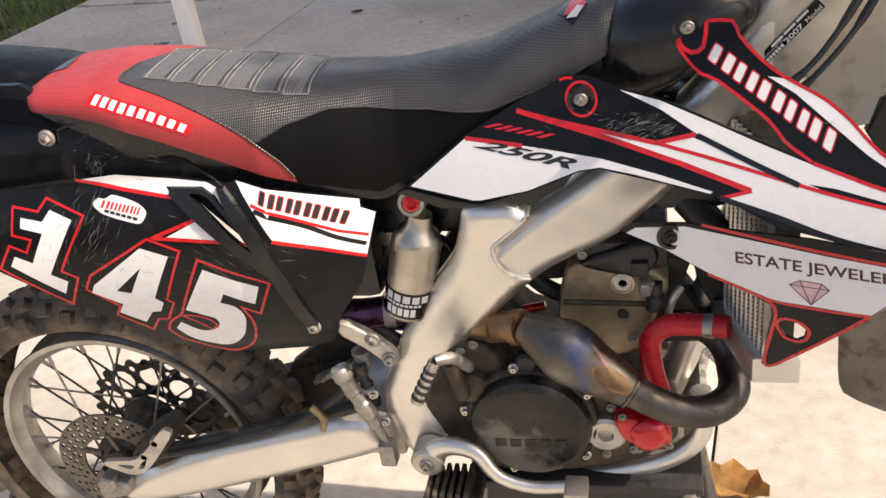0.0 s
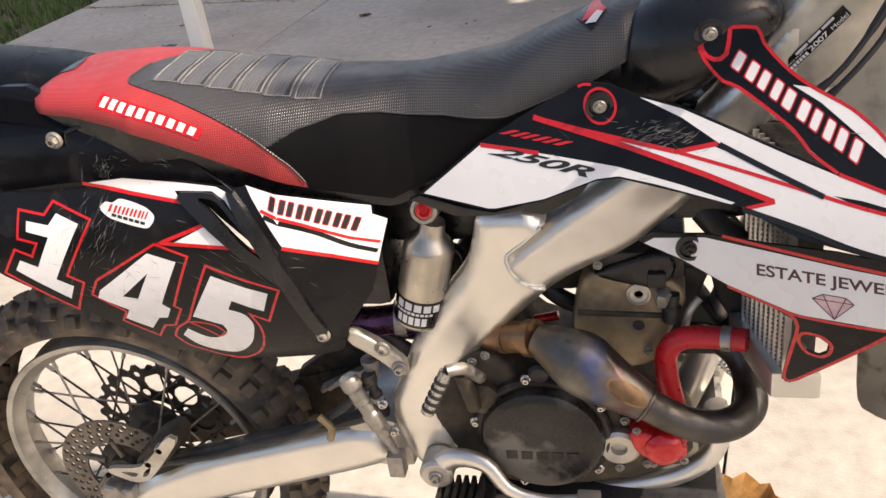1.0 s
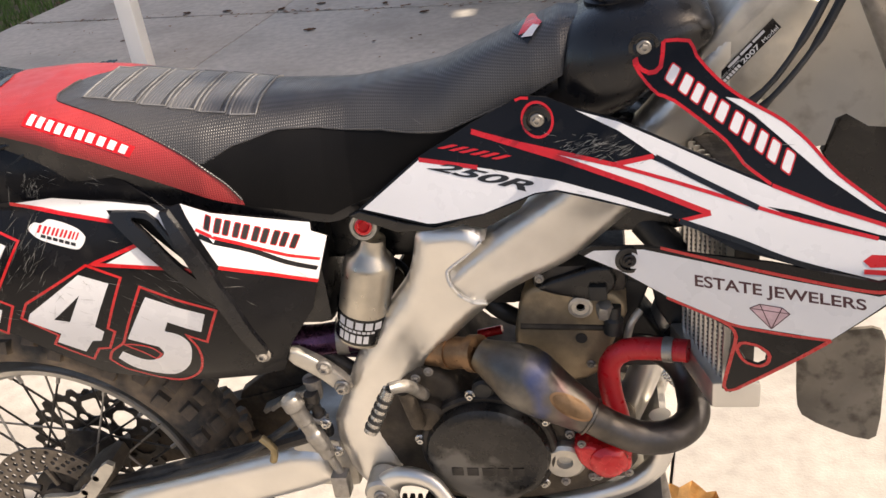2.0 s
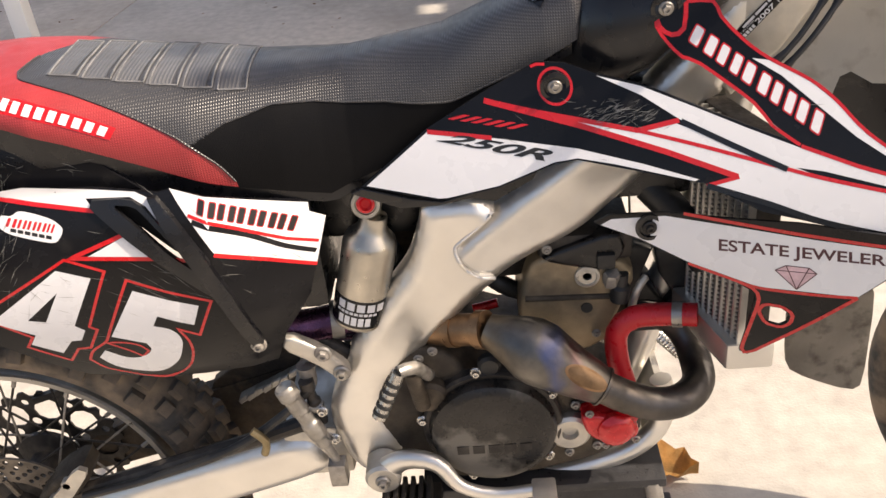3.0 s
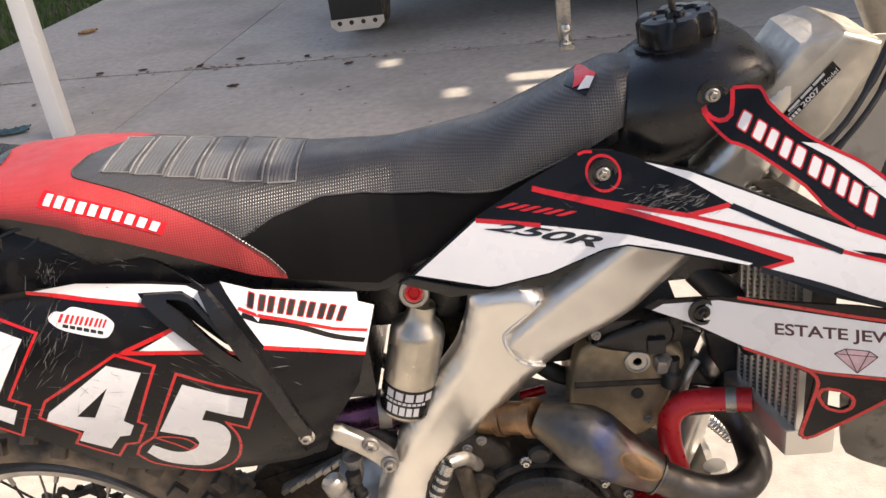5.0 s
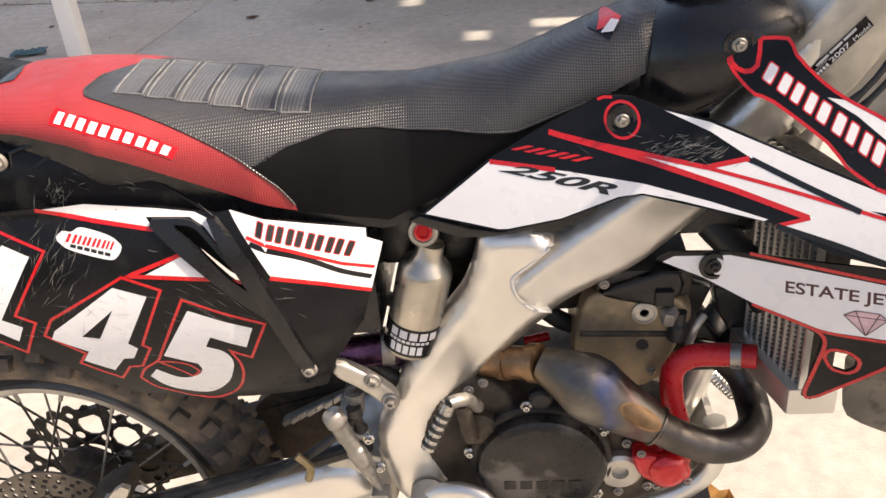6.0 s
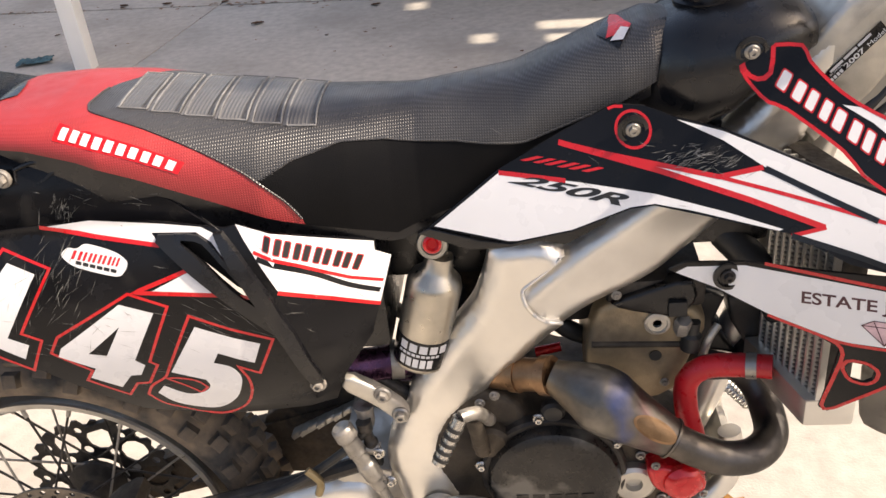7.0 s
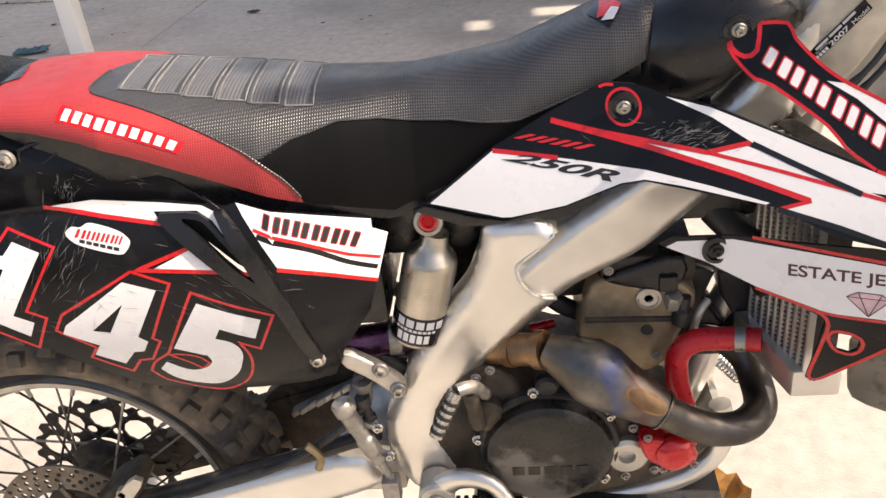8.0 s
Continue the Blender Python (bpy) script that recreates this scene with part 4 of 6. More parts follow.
bmesh.ops.subdivide_edges(bm, edges=bm.edges[:], cuts=1, use_grid_fill=True, smooth=0.6)
tank.data = mesh_of(bm, True, 80)
tank.data.materials.append(TANK_BLACK)
cx, cy, cz = 0.985, 0.0, 1.125
bm = turned((cx, cy, cz), [(0.052, 0), (0.052, 0.012), (0.047, 0.014), (0.047, 0.036), (0.043, 0.042), (0.03, 0.043), (0.028, 0.04), (0.012, 0.04), (0.01, 0.046), (0.0, 0.046)], (-0.12, 0, 1), 72)
for v in bm.verts:
    d = (v.co - Vector((cx, cy, cz)))
    if d.length > 0.036 and 0.012 < d.z < 0.05:
        a = math.atan2(d.y, d.x)
        k = 1 - 0.2 * max(0.0, math.cos(a * 6)) ** 1.5
        v.co.x, v.co.y = cx + d.x * k, cy + d.y * k
part("fuel_cap", bm, BLACK, tank, "black ribbed screw cap with a breather hose")
part("breather_hose", tube([(cx - 0.005, 0, cz + 0.04), (cx - 0.012, 0, cz + 0.08), (cx + 0.02, 0.0, cz + 0.13), (cx + 0.09, 0.0, cz + 0.12)], 0.004, 10), HOSE, tank)

# frame
frame_part = thing("chassis", 0.8, 0, 0.5, "brushed aluminium twin-spar frame", "chassis")
frame_part.parent = bike
frame_part.matrix_parent_inverse = Matrix.Translation(bike.location).inverted()
del frame_part["category"]
spar_o, cast_o, head_o = [(0.726, 0.791), (0.741, 0.813), (0.791, 0.852), (0.883, 0.913), (0.957, 0.959), (1.011, 1.01), (1.063, 1.073), (1.101, 1.119), (1.125, 1.14), (1.191, 1.116), (1.137, 1.046), (1.086, 0.978), (1.039, 0.928), (0.99, 0.879), (0.947, 0.844), (0.903, 0.808), (0.821, 0.774), (0.77, 0.738), (0.747, 0.764)], [(0.709, 0.882), (0.699, 0.836), (0.682, 0.791), (0.649, 0.75), (0.618, 0.704), (0.588, 0.663), (0.58, 0.64), (0.563, 0.6), (0.544, 0.569), (0.541, 0.533), (0.548, 0.501), (0.556, 0.46), (0.577, 0.428), (0.615, 0.437), (0.658, 0.474), (0.641, 0.513), (0.626, 0.546), (0.63, 0.579), (0.647, 0.612), (0.667, 0.633), (0.698, 0.668), (0.741, 0.71), (0.788, 0.757), (0.793, 0.767), (0.776, 0.77), (0.761, 0.78), (0.748, 0.799), (0.745, 0.818), (0.753, 0.828), (0.776, 0.846), (0.793, 0.861), (0.8, 0.863), (0.777, 0.885)], [(1.039, 1.022), (1.067, 1.079), (1.107, 1.131), (1.148, 1.142), (1.197, 1.123), (1.193, 1.095), (1.144, 1.024), (1.089, 0.968)]
cast_rim = cast_o[:23] + [(0.86, 0.77), (0.89, 0.87)] + cast_o[-2:]
for side in (-1, 1):
    part("spar", pillow(soft(spar_o, 2), -0.1085, 0.05, 0.02, 0.015, 0.15, 0.775, flip=-side), ALU, frame_part, "brushed alloy beam", angle=60)
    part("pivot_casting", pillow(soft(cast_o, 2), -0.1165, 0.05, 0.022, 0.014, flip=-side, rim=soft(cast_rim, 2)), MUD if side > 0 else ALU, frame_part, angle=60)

bead = [(0.793, 0.861), (0.776, 0.846), (0.753, 0.828), (0.745, 0.818), (0.748, 0.799), (0.761, 0.78), (0.776, 0.77), (0.793, 0.767)]
part("weld_bead", tube([(x, -0.1162 + 0.15 * max(0.0, x - 0.765), z) for x, z in bead], [(i / 110, 0.003 if i % 2 else 0.0021) for i in range(111)], 10, 0.0012), ALU, frame_part, "rippled weld seam")

part("head_gusset", plate(head_o, -0.06, 0.06, 0.007), CAST, frame_part, "flat alloy steering head with model plate")
q = [(1.081, 1.042), (1.142, 1.108), (1.152, 1.097), (1.092, 1.033)]
part("model_plate", skin(q, flat(-0.0615), 0), DECAL_BLACK, frame_part, "black model plate with white lettering")


def inside(q, s0, s1, t0, t1):
    a, b, c, d = (np.array(p, float) for p in q)
    f = lambda s, t: tuple((a * (1 - s) + b * s) * (1 - t) + (d * (1 - s) + c * s) * t)
    return [f(s0, t0), f(s1, t0), f(s1, t1), f(s0, t1)]


part("plate_lettering", words("2007", inside(q, 0.36, 0.66, 0.5, 0.92), flat(-0.0615), 0.0008, 0.02), WHITE, frame_part)
part("plate_lettering", words("Model", inside(q, 0.72, 0.97, 0.56, 0.9), flat(-0.0615), 0.0008), WHITE, frame_part)
part("plate_lettering", words("MADE IN JAPAN", inside(q, 0.04, 0.36, 0.34, 0.56), flat(-0.0615), 0.0008), SILVER_PRINT, frame_part)
blocks("plate_bar", 3, inside(q, 0.2, 0.84, 0.08, 0.3), flat(-0.0615), 0.0008, SILVER_PRINT, frame_part, 0.1)
blocks("plate_bar", 6, inside(q, 0.03, 0.33, 0.62, 0.92), flat(-0.0615), 0.0008, WHITE, frame_part, 0.25)
part("cradle_tube", tube([(1.017, -0.07, 0.543), (1.024, -0.075, 0.494), (1.005, -0.08, 0.447), (0.95, -0.085, 0.411), (0.846, -0.09, 0.387), (0.72, -0.09, 0.385)], 0.016, 16), ALU, frame_part)
part("cradle_tube", tube([(x, -y, z) for x, y, z in [(1.017, -0.07, 0.543), (1.024, -0.075, 0.494), (1.005, -0.08, 0.447), (0.95, -0.085, 0.411), (0.846, -0.09, 0.387), (0.72, -0.09, 0.385)]], 0.016, 16), ALU, frame_part)
part("down_tube", tube([(1.13, 0, 1.0), (1.07, 0, 0.8), (1.0, 0, 0.57), (0.95, 0, 0.44)], 0.024, 16), ALU, frame_part)
for side in (-1, 1):
    part("subframe_rail", tube([(0.58, side * 0.085, 0.64), (0.38, side * 0.09, 0.8), (0.1, side * 0.085, 1.0)], 0.011, 12), DARK_METAL, frame_part)
    part("subframe_rail", tube([(0.74, side * 0.07, 0.88), (0.48, side * 0.085, 0.95), (0.12, side * 0.085, 1.01)], 0.011, 12), DARK_METAL, frame_part)
bm = plate(soft([(0.5, 0.685), (0.51, 0.708), (0.551, 0.683), (0.584, 0.65), (0.585, 0.626), (0.567, 0.629), (0.54, 0.657)]), -0.128, -0.112, 0.005)
part("subframe_bracket", bm, CAST, frame_part, "cast alloy bracket with two bolts")
for i in (9, 10):
    bolt((P[i][0], -0.128, P[i][2]), 0.012, frame_part, STEEL)
for i in (11, 12):
    bolt((P[i][0], -0.118, P[i][2]), 0.009, frame_part, STEEL)

# swingarm
swing = part("swingarm", pillow(soft([(-0.008, 0.312), (0.046, 0.352), (0.187, 0.417), (0.355, 0.467), (0.499, 0.507), (0.537, 0.444), (0.492, 0.418), (0.331, 0.366), (0.131, 0.303), (0.022, 0.283)], 2), -0.11, 0.035, 0.024, 0.014), ALU, bike, "brushed aluminium swingarm dusted with dirt")
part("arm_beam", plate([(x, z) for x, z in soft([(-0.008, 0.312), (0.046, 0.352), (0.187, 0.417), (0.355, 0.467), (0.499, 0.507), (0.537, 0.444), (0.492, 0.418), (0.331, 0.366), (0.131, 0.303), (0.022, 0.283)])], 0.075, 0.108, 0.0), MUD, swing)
part("pivot_tube", rounded_box((0.46, -0.1, 0.42), (0.56, 0.1, 0.51), 0.012), CAST, swing)
part("axle_block", plate(soft([(-0.027, 0.341), (0.035, 0.358), (0.043, 0.325), (-0.023, 0.307)]), -0.122, -0.1, 0.006), STEEL, swing)
part("chain_guard", tube([(0.08, -0.098, 0.4), (0.25, -0.1, 0.452), (0.42, -0.1, 0.502), (0.53, -0.1, 0.54)], 0.012, 10), DARK_METAL, swing)
part("brake_hose", tube([(0.144, -0.12, 0.426), (0.257, -0.12, 0.456), (0.388, -0.12, 0.503), (0.477, -0.12, 0.563), (0.522, -0.12, 0.608)], 0.0065, 10), HOSE, swing, "black brake hose with a brass clip")
part("hose_clip", tube([(0.44, -0.128, 0.50), (0.447, -0.13, 0.525), (0.43, -0.128, 0.545)], 0.006, 10), material("brass_clip", (0.3, 0.235, 0.13), 0.5, 0.7, (0.8, 1.1), 30), swing)

# rear wheel
AX = Vector((0.0, 0.0, 0.35))
wheel = thing("rear_wheel", 0, 0, 0.35, "knobbly spoked rear wheel with drilled brake disc", "wheel")
wheel.parent = bike
wheel.matrix_parent_inverse = Matrix.Translation(bike.location).inverted()
del wheel["category"]
prof = [(0.255, -0.031), (0.253, -0.035), (0.243, -0.033), (0.238, -0.024), (0.228, -0.014), (0.226, 0.0), (0.228, 0.014), (0.238, 0.024), (0.243, 0.033), (0.253, 0.035), (0.255, 0.031), (0.243, 0.022), (0.236, 0.0), (0.243, -0.022), (0.255, -0.031)]
part("rim", turned(AX, prof, (0, 1, 0), 120, caps=False), RIM, wheel)
tp = []
for t in np.linspace(-0.62 * math.pi, 0.62 * math.pi, 21):
    tp.append((0.3 + 0.043 * math.cos(t), 0.055 * math.sin(t)))
part("tyre", turned(AX, tp, (0, 1, 0), 120, caps=False), RUBBER, wheel)
knob_bm = box(bmesh.new(), (-0.013, -0.012, -0.006), (0.013, 0.012, 0.014))
for v in knob_bm.verts:
    if v.co.z > 0:
        v.co.x *= 0.8
        v.co.y *= 0.85
knob_me = mesh_of(knob_bm, False)
knob_me.materials.append(RUBBER)
for k in range(44):
    a = 2 * math.pi * k / 44
    for lat in ((-0.95, -0.32, 0.32, 0.95) if k % 2 else (-1.25, -0.62, 0.0, 0.62, 1.25)):
        ob = new("knob", knob_me)
        r = 0.3 + 0.043 * math.cos(lat)
        ob.matrix_basis = Matrix.Translation(AX) @ Matrix.Rotation(a, 4, "Y") @ Matrix.Translation((0, 0.052 * math.sin(lat), r)) @ Matrix.Rotation(-lat, 4, "X")
        ob.parent = wheel
        ob.matrix_parent_inverse = Matrix.Translation(wheel.location).inverted()
part("hub", turned(AX, [(0.03, -0.075), (0.032, -0.06), (0.055, -0.055), (0.055, -0.045), (0.03, -0.035), (0.028, 0.035), (0.055, 0.045), (0.055, 0.055), (0.032, 0.06), (0.03, 0.075)], (0, 1, 0), 36), DARK_METAL, wheel)
for k in range(36):
    a = 2 * math.pi * k / 36
    side = -1 if k % 2 else 1
    lean = 0.42 if (k // 2) % 2 else -0.42
    p0 = AX + Vector((0.05 * math.sin(a + lean * 2.2), side * 0.05, 0.05 * math.cos(a + lean * 2.2)))
    p1 = AX + Vector((0.229 * math.sin(a), side * 0.008, 0.229 * math.cos(a)))
    part("spoke", tube([p0, p1], 0.0021, 6, 1, smooth_it=False), DARK_METAL if k % 3 else STEEL, wheel)
    d = (p0 - p1).normalized()
    part("nipple", tube([p1, p1 + d * 0.018], 0.0038, 6, 1, smooth_it=False), STEEL, wheel)


def drilled(name, y, outer, inner, rows, mat, teeth=0, arms=0):
    """A thin ring with rows of holes (radius, hole radius, count, phase) cut through."""
    bm = bmesh.new()
    edges = []
    n = 96
    loops = [[((outer + (0.005 * (1 if (i // 2) % 2 else -1) if teeth else 0)) * math.cos(2 * math.pi * i / n), (outer + (0.005 * (1 if (i // 2) % 2 else -1) if teeth else 0)) * math.sin(2 * math.pi * i / n)) for i in range(n)]]
    loops.append([(inner * math.cos(2 * math.pi * i / 48), inner * math.sin(2 * math.pi * i / 48)) for i in range(48)])
    for r, h, c, ph in rows:
        for i in range(c):
            a = 2 * math.pi * (i + ph) / c
            loops.append([(r * math.cos(a) + h * math.cos(t), r * math.sin(a) + h * math.sin(t)) for t in np.linspace(0, 2 * math.pi, 10, endpoint=False)])
    for loop in loops:
        v = [bm.verts.new((AX.x + x, y, AX.z + z)) for x, z in loop]
        edges += [bm.edges.new((v[i], v[(i + 1) % len(v)])) for i in range(len(v))]
    bmesh.ops.triangle_fill(bm, use_beauty=True, edges=edges)
    r = bmesh.ops.extrude_face_region(bm, geom=bm.faces[:])
    bmesh.ops.translate(bm, verts=[v for v in r["geom"] if isinstance(v, bmesh.types.BMVert)], vec=(0, 0.004, 0))
    return part(name, bm, mat, wheel, "", False)


drilled("brake_disc", -0.075, 0.12, 0.07, [(0.112, 0.0045, 30, 0), (0.101, 0.0045, 30, 0.33), (0.09, 0.0045, 30, 0.66), (0.079, 0.004, 24, 0)], DISC)
for k in range(6):
    a = 2 * math.pi * k / 6 + 0.3
    part("disc_arm", tube([AX + Vector((0.04 * math.cos(a), -0.072, 0.04 * math.sin(a))), AX + Vector((0.075 * math.cos(a + 0.25), -0.073, 0.075 * math.sin(a + 0.25)))], 0.006, 8, 1, smooth_it=False), DISC, wheel)
drilled("sprocket", 0.07, 0.124, 0.045, [(0.09, 0.024, 9, 0), (0.108, 0.007, 9, 0.5), (0.065, 0.009, 9, 0.5)], DARK_METAL, 1)
caliper = part("caliper", plate(soft([(0.054, 0.405), (0.099, 0.452), (0.149, 0.48), (0.159, 0.451), (0.117, 0.407), (0.073, 0.373)]), -0.112, -0.06, 0.008), DIRTY, bike, "worn alloy rear brake caliper and guard")
part("caliper_guard", skin(soft([(0.012, 0.408), (0.014, 0.396), (0.06, 0.376), (0.09, 0.387), (0.125, 0.425), (0.168, 0.478), (0.15, 0.487), (0.1, 0.432), (0.075, 0.412)]), flat(-0.124), 0, 0.009, 0.02, [soft([(0.032, 0.402), (0.06, 0.389), (0.072, 0.401)]), soft([(0.075, 0.391), (0.088, 0.395), (0.1, 0.417), (0.083, 0.405)])]), CAST, caliper, "worn cast alloy bracket")
part("axle_nut", turned((0, -0.125, 0.35), [(0.02, -0.02), (0.02, 0), (0.016, 0.004), (0.01, 0.004)], segs=6), STEEL, caliper)
for x, z in ((0.095, 0.42), (0.125, 0.452)):
    part("caliper_pin", turned((x, -0.11, z), [(0.009, 0), (0.009, 0.012), (0.006, 0.014), (0.0, 0.014)], segs=18), STEEL, caliper)
bm = bmesh.new()
rows = [[bm.verts.new((x, y + 0.07, z)) for y in (-0.006, 0.006)] for x, z in ((0.0, 0.468), (0.2, 0.53), (0.45, 0.56), (0.45, 0.548), (0.2, 0.518), (0.0, 0.456))]
for i in range(6):
    bm.faces.new((rows[i][0], rows[i][1], rows[(i + 1) % 6][1], rows[(i + 1) % 6][0]))
bm.faces.new([r[0] for r in rows])
bm.faces.new([r[1] for r in rows])
part("drive_chain", bm, DARK_METAL, bike)
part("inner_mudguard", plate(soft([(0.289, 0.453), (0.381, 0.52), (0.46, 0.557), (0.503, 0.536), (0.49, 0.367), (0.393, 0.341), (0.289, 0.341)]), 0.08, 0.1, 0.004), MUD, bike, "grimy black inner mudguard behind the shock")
c0, c1 = (Vector(p) for p in [(0.351, 0.06, 0.444), (0.501, 0.06, 0.52)])
links = int((c1 - c0).length / 0.0159)
for i in range(links):
    a, b2 = c0.lerp(c1, i / links), c0.lerp(c1, (i + 1.25) / links)
    part("chain_link", plate([(a.x + 0.2 * (b2.x - a.x), a.z - 0.007), (b2.x, b2.z - 0.006), (b2.x, b2.z + 0.006), (a.x + 0.2 * (b2.x - a.x), a.z + 0.007), (a.x, a.z)], a.y - 0.008 - 0.003 * (i % 2), a.y + 0.008, 0.002, segments=1), RIM, bike)

# shock reservoir
r0, r1, r2 = (Vector(p) for p in [(0.603, -0.09, 0.703), (0.641, -0.09, 0.843), (0.638, -0.1, 0.876)])
axis = (r1 - r0).normalized()
L = (r1 - r0).length
RR = 0.0355
res = part("shock_reservoir", turned(r0, [(0.02, -0.004), (RR - 0.004, 0), (RR, 0.005), (RR, L - 0.022), (RR - 0.003, L - 0.012), (RR - 0.012, L - 0.004), (0.019, L + 0.004), (0.017, L + 0.02)], axis, 48), RESERVOIR, bike, "grey alloy shock reservoir with black band and red cap")
part("band", turned(r0, [(RR + 0.0002, 0.008), (RR + 0.0006, 0.009), (RR + 0.0006, 0.051), (RR + 0.0002, 0.052)], axis, 48, caps=False), DECAL_BLACK, res)
for k, (h0, h1, n, m, a0, a1) in enumerate(((0.036, 0.048, 5, SILVER_PRINT, -1.0, 0.9), (0.0295, 0.0335, 9, SILVER_PRINT, -0.7, 0.9), (0.013, 0.026, 5, WHITE, -0.5, 0.8))):
    fwd = Vector((0, -1, 0))
    right = axis.cross(fwd).normalized() * -1
    for i in range(n):
        bm = bmesh.new()
        s0 = a0 + (a1 - a0) * (i + 0.12) / n
        s1 = a0 + (a1 - a0) * (i + 0.88) / n
        pts = [[bm.verts.new(r0 + axis * h + (fwd * math.cos(s) + right * math.sin(s)) * (RR + 0.0009)) for s in np.linspace(s0, s1, 4)] for h in (h0, h1)]
        for j in range(3):
            bm.faces.new((pts[0][j], pts[0][j + 1], pts[1][j + 1], pts[1][j]))
        part("band_bar", bm, m, res)
part("cap_boss", turned(r2 + Vector((0, 0.03, 0)), [(0.019, 0), (0.02, 0.03), (0.018, 0.034), (0.0135, 0.034), (0.013, 0.03)], (0.05, -1, 0.25), 32), RESERVOIR, res)
part("cap_screw", turned(r2 + Vector((0.0015, -0.0005, 0.008)), [(0.0115, 0), (0.0115, 0.003), (0.0085, 0.004), (0.0055, 0.001)], (0.05, -1, 0.25), 28), RED_PAINT, res)
part("shock_spring", tube([(0.63 + 0.03 * math.cos(a), 0.0 + 0.03 * math.sin(a), 0.6 + 0.011 * a) for a in np.linspace(0, 8 * math.pi, 100)], 0.006, 8, smooth_it=False), DARK_METAL, bike)
part("airbox_duct", rounded_box((0.56, -0.045, 0.8), (0.72, 0.08, 0.91), 0.02), TANK_BLACK, bike)
part("airbox", rounded_box((0.44, -0.105, 0.73), (0.575, 0.12, 0.93), 0.02), TANK_BLACK, bike)
part("muffler_pipe", tube([(0.73, -0.045, 0.69), (0.6, -0.06, 0.685), (0.48, -0.085, 0.695), (0.28, -0.1, 0.79)], 0.025, 18), PURPLE, bike, "purple heat-stained mid pipe")
part("pipe_clamp", tube([(0.56, -0.068, 0.687), (0.577, -0.065, 0.686)], 0.0275, 18, 1, smooth_it=False), STEEL, bike)

# engine
engine = thing("engine", 0.85, 0, 0.45, "grimy four-stroke engine with worn black clutch cover", "engine")
engine.parent = bike
engine.matrix_parent_inverse = Matrix.Translation(bike.location).inverted()
del engine["category"]
part("crankcase", plate(soft([(0.581, 0.465), (0.606, 0.623), (0.668, 0.664), (0.725, 0.65), (0.75, 0.6), (0.8, 0.58), (0.86, 0.585), (0.899, 0.58), (0.929, 0.543), (0.984, 0.523), (0.984, 0.48), (0.926, 0.438), (0.813, 0.409), (0.698, 0.41), (0.641, 0.467)]), -0.115, 0.11, 0.012), DIRTY, engine, "oily dark alloy crankcase")
part("cylinder_head", plate(soft([(0.835, 0.758), (0.859, 0.772), (0.954, 0.763), (0.979, 0.735), (0.956, 0.678), (0.939, 0.619), (0.832, 0.597), (0.817, 0.679)]), -0.08, 0.08, 0.008), HEAD, engine)
part("head_cover", rounded_box((0.85, -0.075, 0.755), (0.975, 0.075, 0.80), 0.012), DARK_METAL, engine)
part("ignition_coil", plate(soft([(0.852, 0.774), (0.954, 0.809), (0.964, 0.773), (0.938, 0.745), (0.866, 0.763)]), -0.085, -0.05, 0.006), TANK_BLACK, engine)
part("tank_underside", rounded_box((0.93, -0.05, 0.83), (1.055, 0.05, 0.99), 0.02), TANK_BLACK, bike)
part("harness_cover", plate([(0.95, 0.762), (1.007, 0.747), (0.992, 0.705), (1.023, 0.656), (1.019, 0.606), (0.946, 0.606)], -0.04, 0.02, 0.006), HOSE, bike)
part("harness_cover", plate([(1.007, 0.75), (1.093, 0.735), (1.073, 0.64), (1.026, 0.654), (1.037, 0.669), (1.015, 0.708)], -0.045, 0.02, 0.006), HOSE, bike)
part("air_hose", tube([(1.0, -0.03, 0.84), (1.04, -0.06, 0.8), (1.07, -0.07, 0.74)], 0.022, 14), HOSE, bike)
part("head_ledge", tube([(0.83, -0.079, 0.708), (0.95, -0.079, 0.703)], 0.005, 8), DIRTY, engine)
part("throttle_hose", tube([(0.76, -0.02, 0.735), (0.8, -0.03, 0.7), (0.835, -0.02, 0.675)], 0.013, 14), HOSE, engine)
part("intake", rounded_box((0.7, -0.05, 0.72), (0.84, 0.05, 0.86), 0.02), DARK_METAL, engine)
cc = Vector(P[0])
part("clutch_flange", turned((cc.x, -0.112, cc.z), [(0.099, 0), (0.099, 0.014), (0.096, 0.018), (0.088, 0.018)], segs=64), DARK_METAL, engine)
cover = part("clutch_cover", turned((cc.x, -0.118, cc.z), [(0.09, 0), (0.09, 0.016), (0.086, 0.026), (0.078, 0.031), (0.072, 0.0325), (0.04, 0.034), (0.0, 0.0345)], segs=64), COVER, engine, "worn black round clutch cover")
blocks("cover_block", 5, [(cc.x - 0.055, cc.z - 0.012), (cc.x + 0.055, cc.z - 0.012), (cc.x + 0.055, cc.z - 0.026), (cc.x - 0.055, cc.z - 0.026)], flat(-0.152), 0, DARK_METAL, engine, 0.25, 0.0012)
for a in (100, 32, 170, -40, -110):
    bolt((cc.x + 0.1 * math.cos(radians(a)), -0.124, cc.z + 0.1 * math.sin(radians(a))), 0.0085, engine)
part("filter_cap", turned((P[1][0], -0.115, P[1][2]), [(0.03, 0), (0.03, 0.012), (0.025, 0.016), (0.012, 0.014), (0.01, 0.006), (0.0, 0.006)], segs=36), CAST, engine, "round alloy oil filter cap")
part("head_plug", turned((P[2][0], -0.08, P[2][2]), [(0.0165, 0), (0.0165, 0.004), (0.013, 0.005), (0.012, 0.003), (0.006, 0.003), (0.005, -0.002), (0.0, -0.002)], segs=32), CAST, engine)
